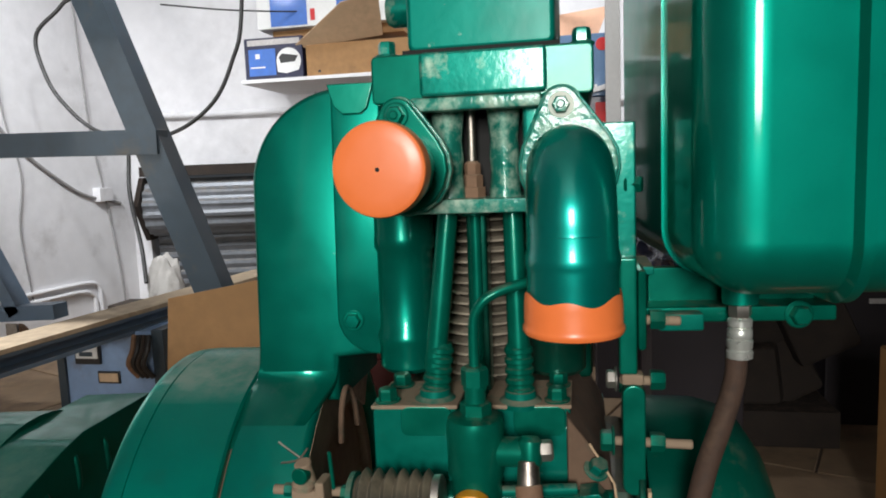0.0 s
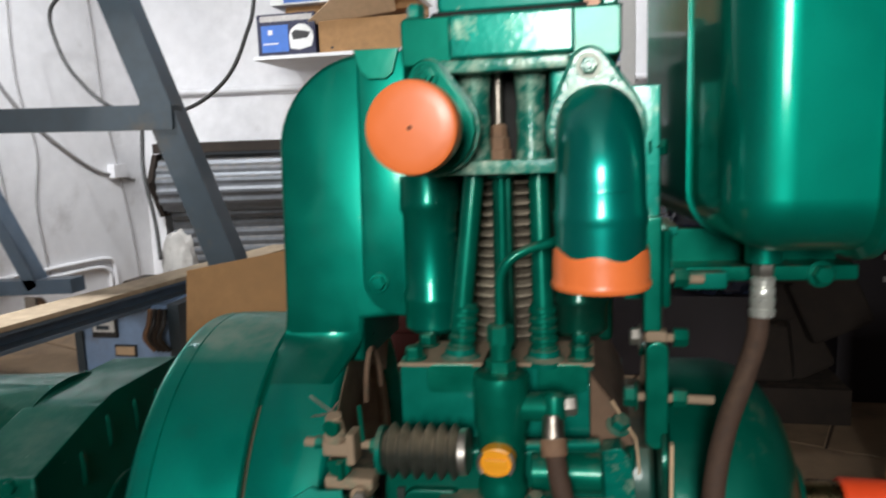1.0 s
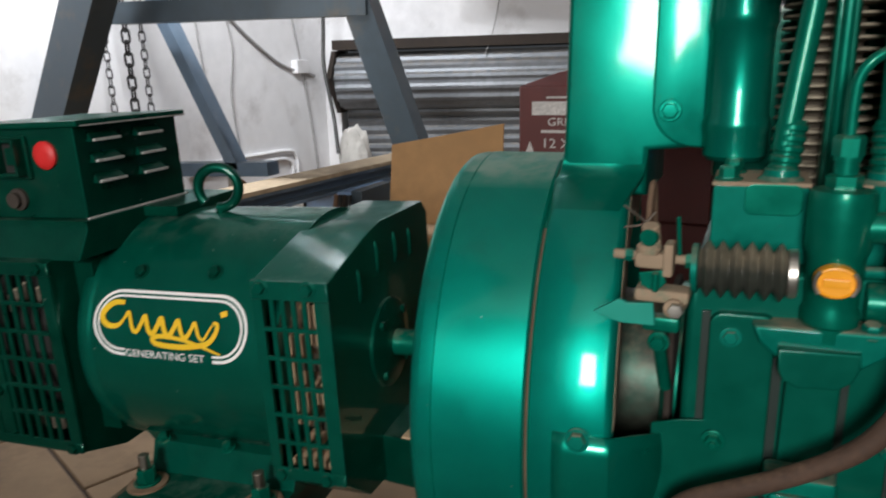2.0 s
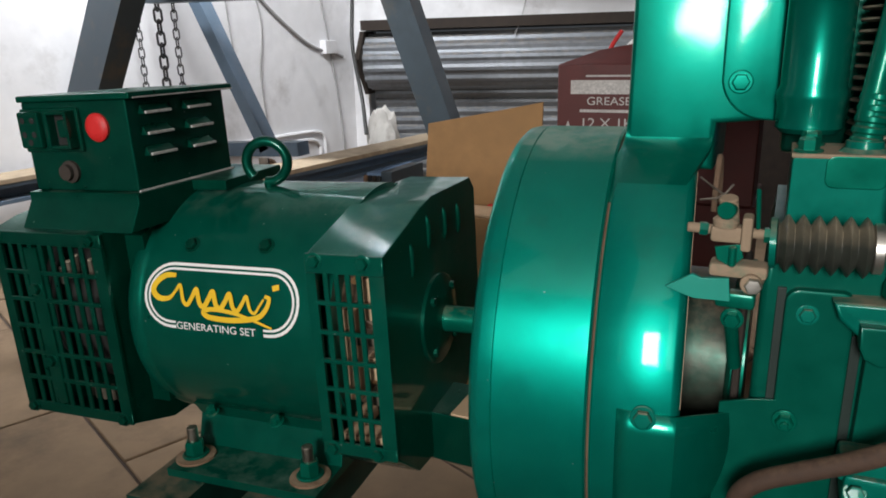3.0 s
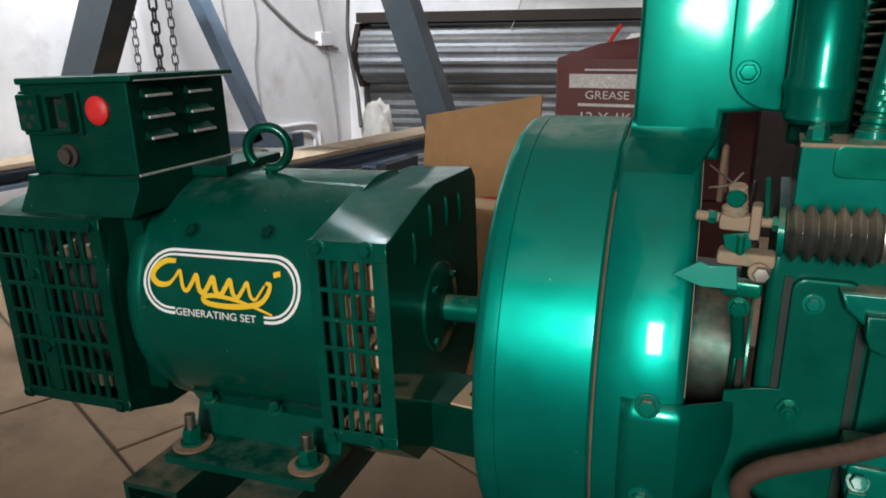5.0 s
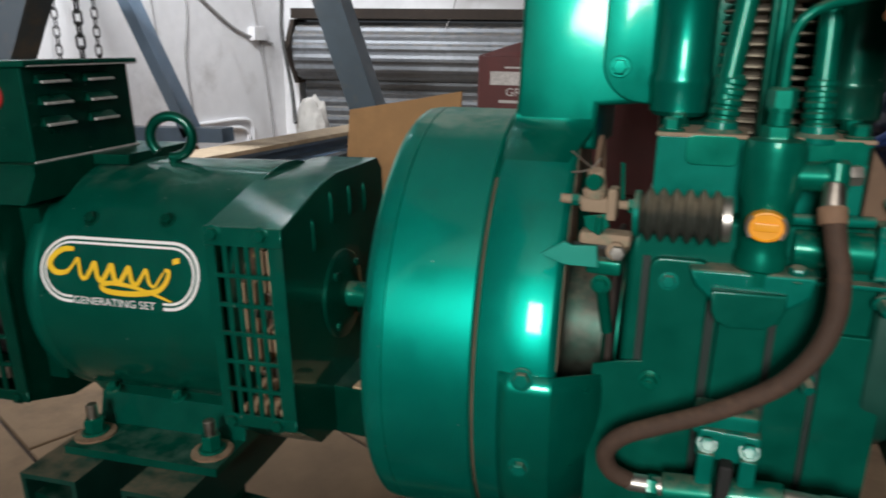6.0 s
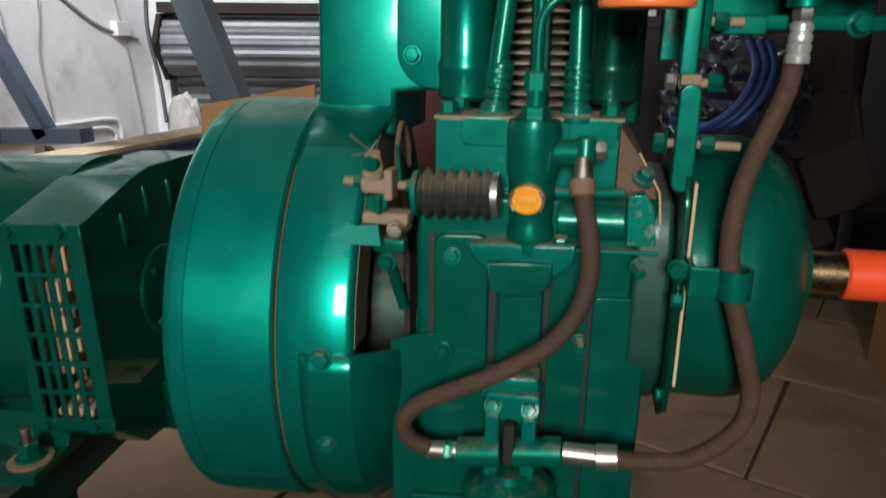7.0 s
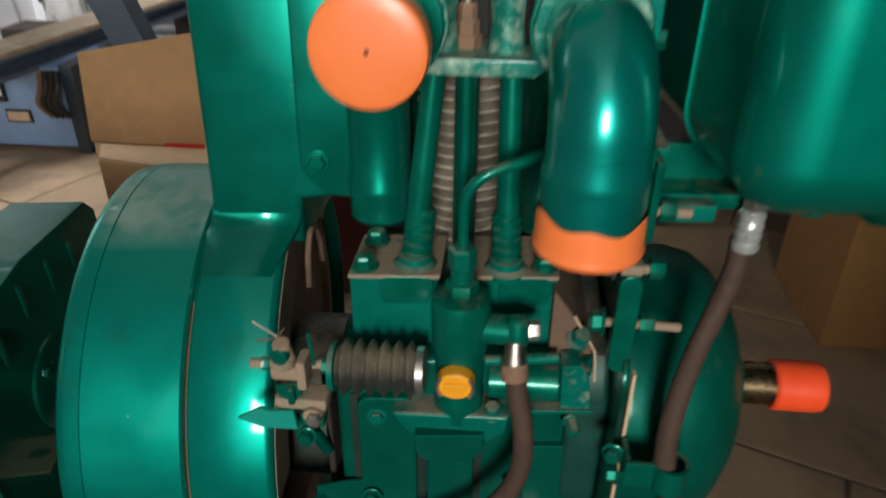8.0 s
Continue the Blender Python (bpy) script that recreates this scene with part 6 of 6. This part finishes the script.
        v.co = Vector((0.52 + v.co.x * 0.20 * k, 2.35 + v.co.y * 0.17 * k, 0.34 + v.co.z * 0.19 * k))
    part("wrap", bm, PLASTIC, d, "crumpled glossy wrap", 70)
    for r in (0.0, 0.022, 0.044):
        part("pipe", add_tube(B(), [(0.50 + r, 2.12 - r * 0.3, 0.52), (0.52 + r, 2.09, 0.45), (0.49 + r, 2.08, 0.365), (0.42 + r, 2.085, 0.30), (0.33, 2.16, 0.26 + r)], 0.011, 10), BLUEPIPE, d)
    part("support_box", add_box(B(), 0.36, 0.62, 2.25, 2.6, FLOOR, 0.17, 0.006), DARKCRATE, d)
    e = thing("dusty_castings", (0.85, 2.6, FLOOR), "heap of dusty brown machine castings", "castings")
    for k in range(8):
        x, z, sz = 0.72 + 0.09 * (k % 3), -0.08 + 0.17 * (k // 2), 0.075 + 0.03 * rng.random()
        m = Matrix.Translation((x, 2.60 + 0.06 * (k % 2), z)) @ Matrix.Rotation(rng.uniform(-0.5, 0.5), 4, "Y") @ Matrix.Rotation(rng.uniform(-0.4, 0.4), 4, "Z")
        part("casting", add_box(B(), -sz, sz, -0.08, 0.08, -sz * 1.1, sz * 1.1, 0.022, m), GREYSTUFF, e)
    part("pallet", add_box(B(), 0.58, 0.96, 2.48, 2.75, FLOOR, FLOOR + 0.12, 0.004), GREYSTUFF, e)
    f = thing("brown_carton", (1.05, 1.8, FLOOR), "orange-brown cardboard carton on the floor", "carton")
    part("sides", add_box(B(), 0.875, 1.36, 1.66, 2.0, FLOOR, 0.165, 0.004, seg=1), BROWNCARD, f)
    part("hand_hole", add_lathe(B(), (0.965, 1.66, 0.05), (0, -1, 0), [(0, 0.014), (0.001, 0.014)], 16), BLACK, f)


def wall_lines():
    side = Vector((-back_dir.y, back_dir.x, 0))
    th = tagged(part("wall_pipe", add_tube(B(), [WALL_A - side * 0.03 + back_dir * s + Vector((0, 0, 1.03 + 0.004 * math.sin(s * 7))) for s in (0.02, 0.5, 1.0, 1.6, 2.2, 3.2)], 0.02, 12), WALLPAINT), "whitewashed pipe running along the wall", "pipe", "", "structure")
    c = tagged(part("hanging_cable", add_tube(B(), [(-2.15, 3.25, 2.4), (-2.16, 3.2, 1.62), (-2.26, 3.2, 1.48), (-2.41, 3.2, 1.36), (-2.397, 3.2, 1.20), (-2.306, 3.2, 1.03), (-2.106, 3.2, 0.872), (-1.775, 3.2, 0.843), (-1.531, 3.2, 0.962), (-1.40, 3.2, 1.16), (-1.33, 3.2, 1.43), (-1.30, 3.25, 2.4)], 0.0095, 10), CABLE), "loop of black cable hanging before the wall", "cable")
    def lw(y, z):
        return Vector((-3.15 + (y + 2.6) * (0.53 / 6.72) + 0.012, y, z))
    def run(pts, r, mat, label, cat="cable"):
        tagged(part("wire", add_tube(B(), pts, r, 8), mat), label, cat)
    run([lw(3.75, 1.9), lw(3.80, 1.0), lw(3.88, 0.55), lw(3.95, 0.1), lw(3.98, -0.25)], 0.006, PALEWIRE, "grey wire running down the wall")
    run([lw(3.25, 1.9), lw(3.22, 1.1), lw(3.30, 0.7), lw(3.26, 0.4), lw(3.3, 0.0)], 0.004, PALEWIRE, "thin grey wire running down the wall")
    run([lw(3.05, 1.9), lw(3.05, 0.9), lw(3.12, 0.2)], 0.0035, PALEWIRE, "thin grey wire running down the wall")
    run([lw(2.75, 1.9), lw(3.1, 1.05), lw(3.6, 0.62), lw(4.0, 0.5)], 0.009, PALEWIRE, "slack grey cable across the wall")
    run([(-2.45, 3.95, 1.4), (-2.46, 3.9, 0.8), (-2.44, 3.85, 0.55), (-2.36, 3.8, 0.25), (-2.28, 3.7, 0.05)], 0.012, CABLE, "black cable beside the shutter")
    run([(-1.80, 3.3, 1.47), (-1.55, 3.6, 1.485), (-1.20, 3.95, 1.53), (-0.75, 4.2, 1.60)], 0.004, CABLE, "thin black wire strung towards the shelf")
    run([(-1.42, 4.30, 1.16), (-1.45, 4.29, 0.95), (-1.50, 4.28, 0.72), (-1.52, 4.2, 0.60)], 0.0035, PALEWIRE, "thin grey wire hanging over the shutter")
    run([(-0.02, 3.7, 1.40), (0.06, 3.6, 1.42), (0.14, 3.5, 1.48), (0.18, 3.45, 1.60), (0.19, 3.45, 2.4)], 0.016, CABLE, "thick black hose hanging above the cartons")
    for k in range(2):
        o = 0.045 * k
        run([lw(2.9, 0.06 - o), lw(3.4, 0.06 - o), lw(3.68 - o, 0.055 - o), lw(3.76 - o, 0.02 - o), lw(3.77 - o, -0.08), lw(3.77 - o, FLOOR)], 0.012, WALLPAINT, "bent conduit pipe on the wall", "conduit")
    sw = thing("wall_box", (-2.62, 3.9, 0.5), "small white junction box on the wall", "junction box")
    part("box", add_box(B(), -2.66, -2.60, 3.80, 3.92, 0.52, 0.60, 0.004), WALLPAINT, sw)
    sk = thing("white_sack", (-2.2, 3.8, FLOOR), "crumpled white sack beside the shutter end", "sack")
    bm = B()
    bmesh.ops.create_icosphere(bm, subdivisions=4, radius=1.0)
    for v in bm.verts:
        q = v.co * 3
        k = 1 + 0.15 * noise.noise(q) + 0.06 * noise.noise(q * 3)
        v.co = Vector((-2.22 + v.co.x * 0.11 * k, 3.80 + v.co.y * 0.09 * k, max(FLOOR, -0.06 + v.co.z * 0.26 * k)))
    part("sack", bm, SACK, sk)
    bx = thing("grey_bin", (-2.2, 3.55, FLOOR), "grey dusty bin below the sack", "bin")
    part("bin", add_box(B(), -2.36, -2.05, 3.45, 3.65, FLOOR, -0.03, 0.01), GREYSTUFF, bx)


carton_with_flap()
grease_box()
blue_machine()
shelf_boxes()
right_side()
wall_lines()
stone_slabs()
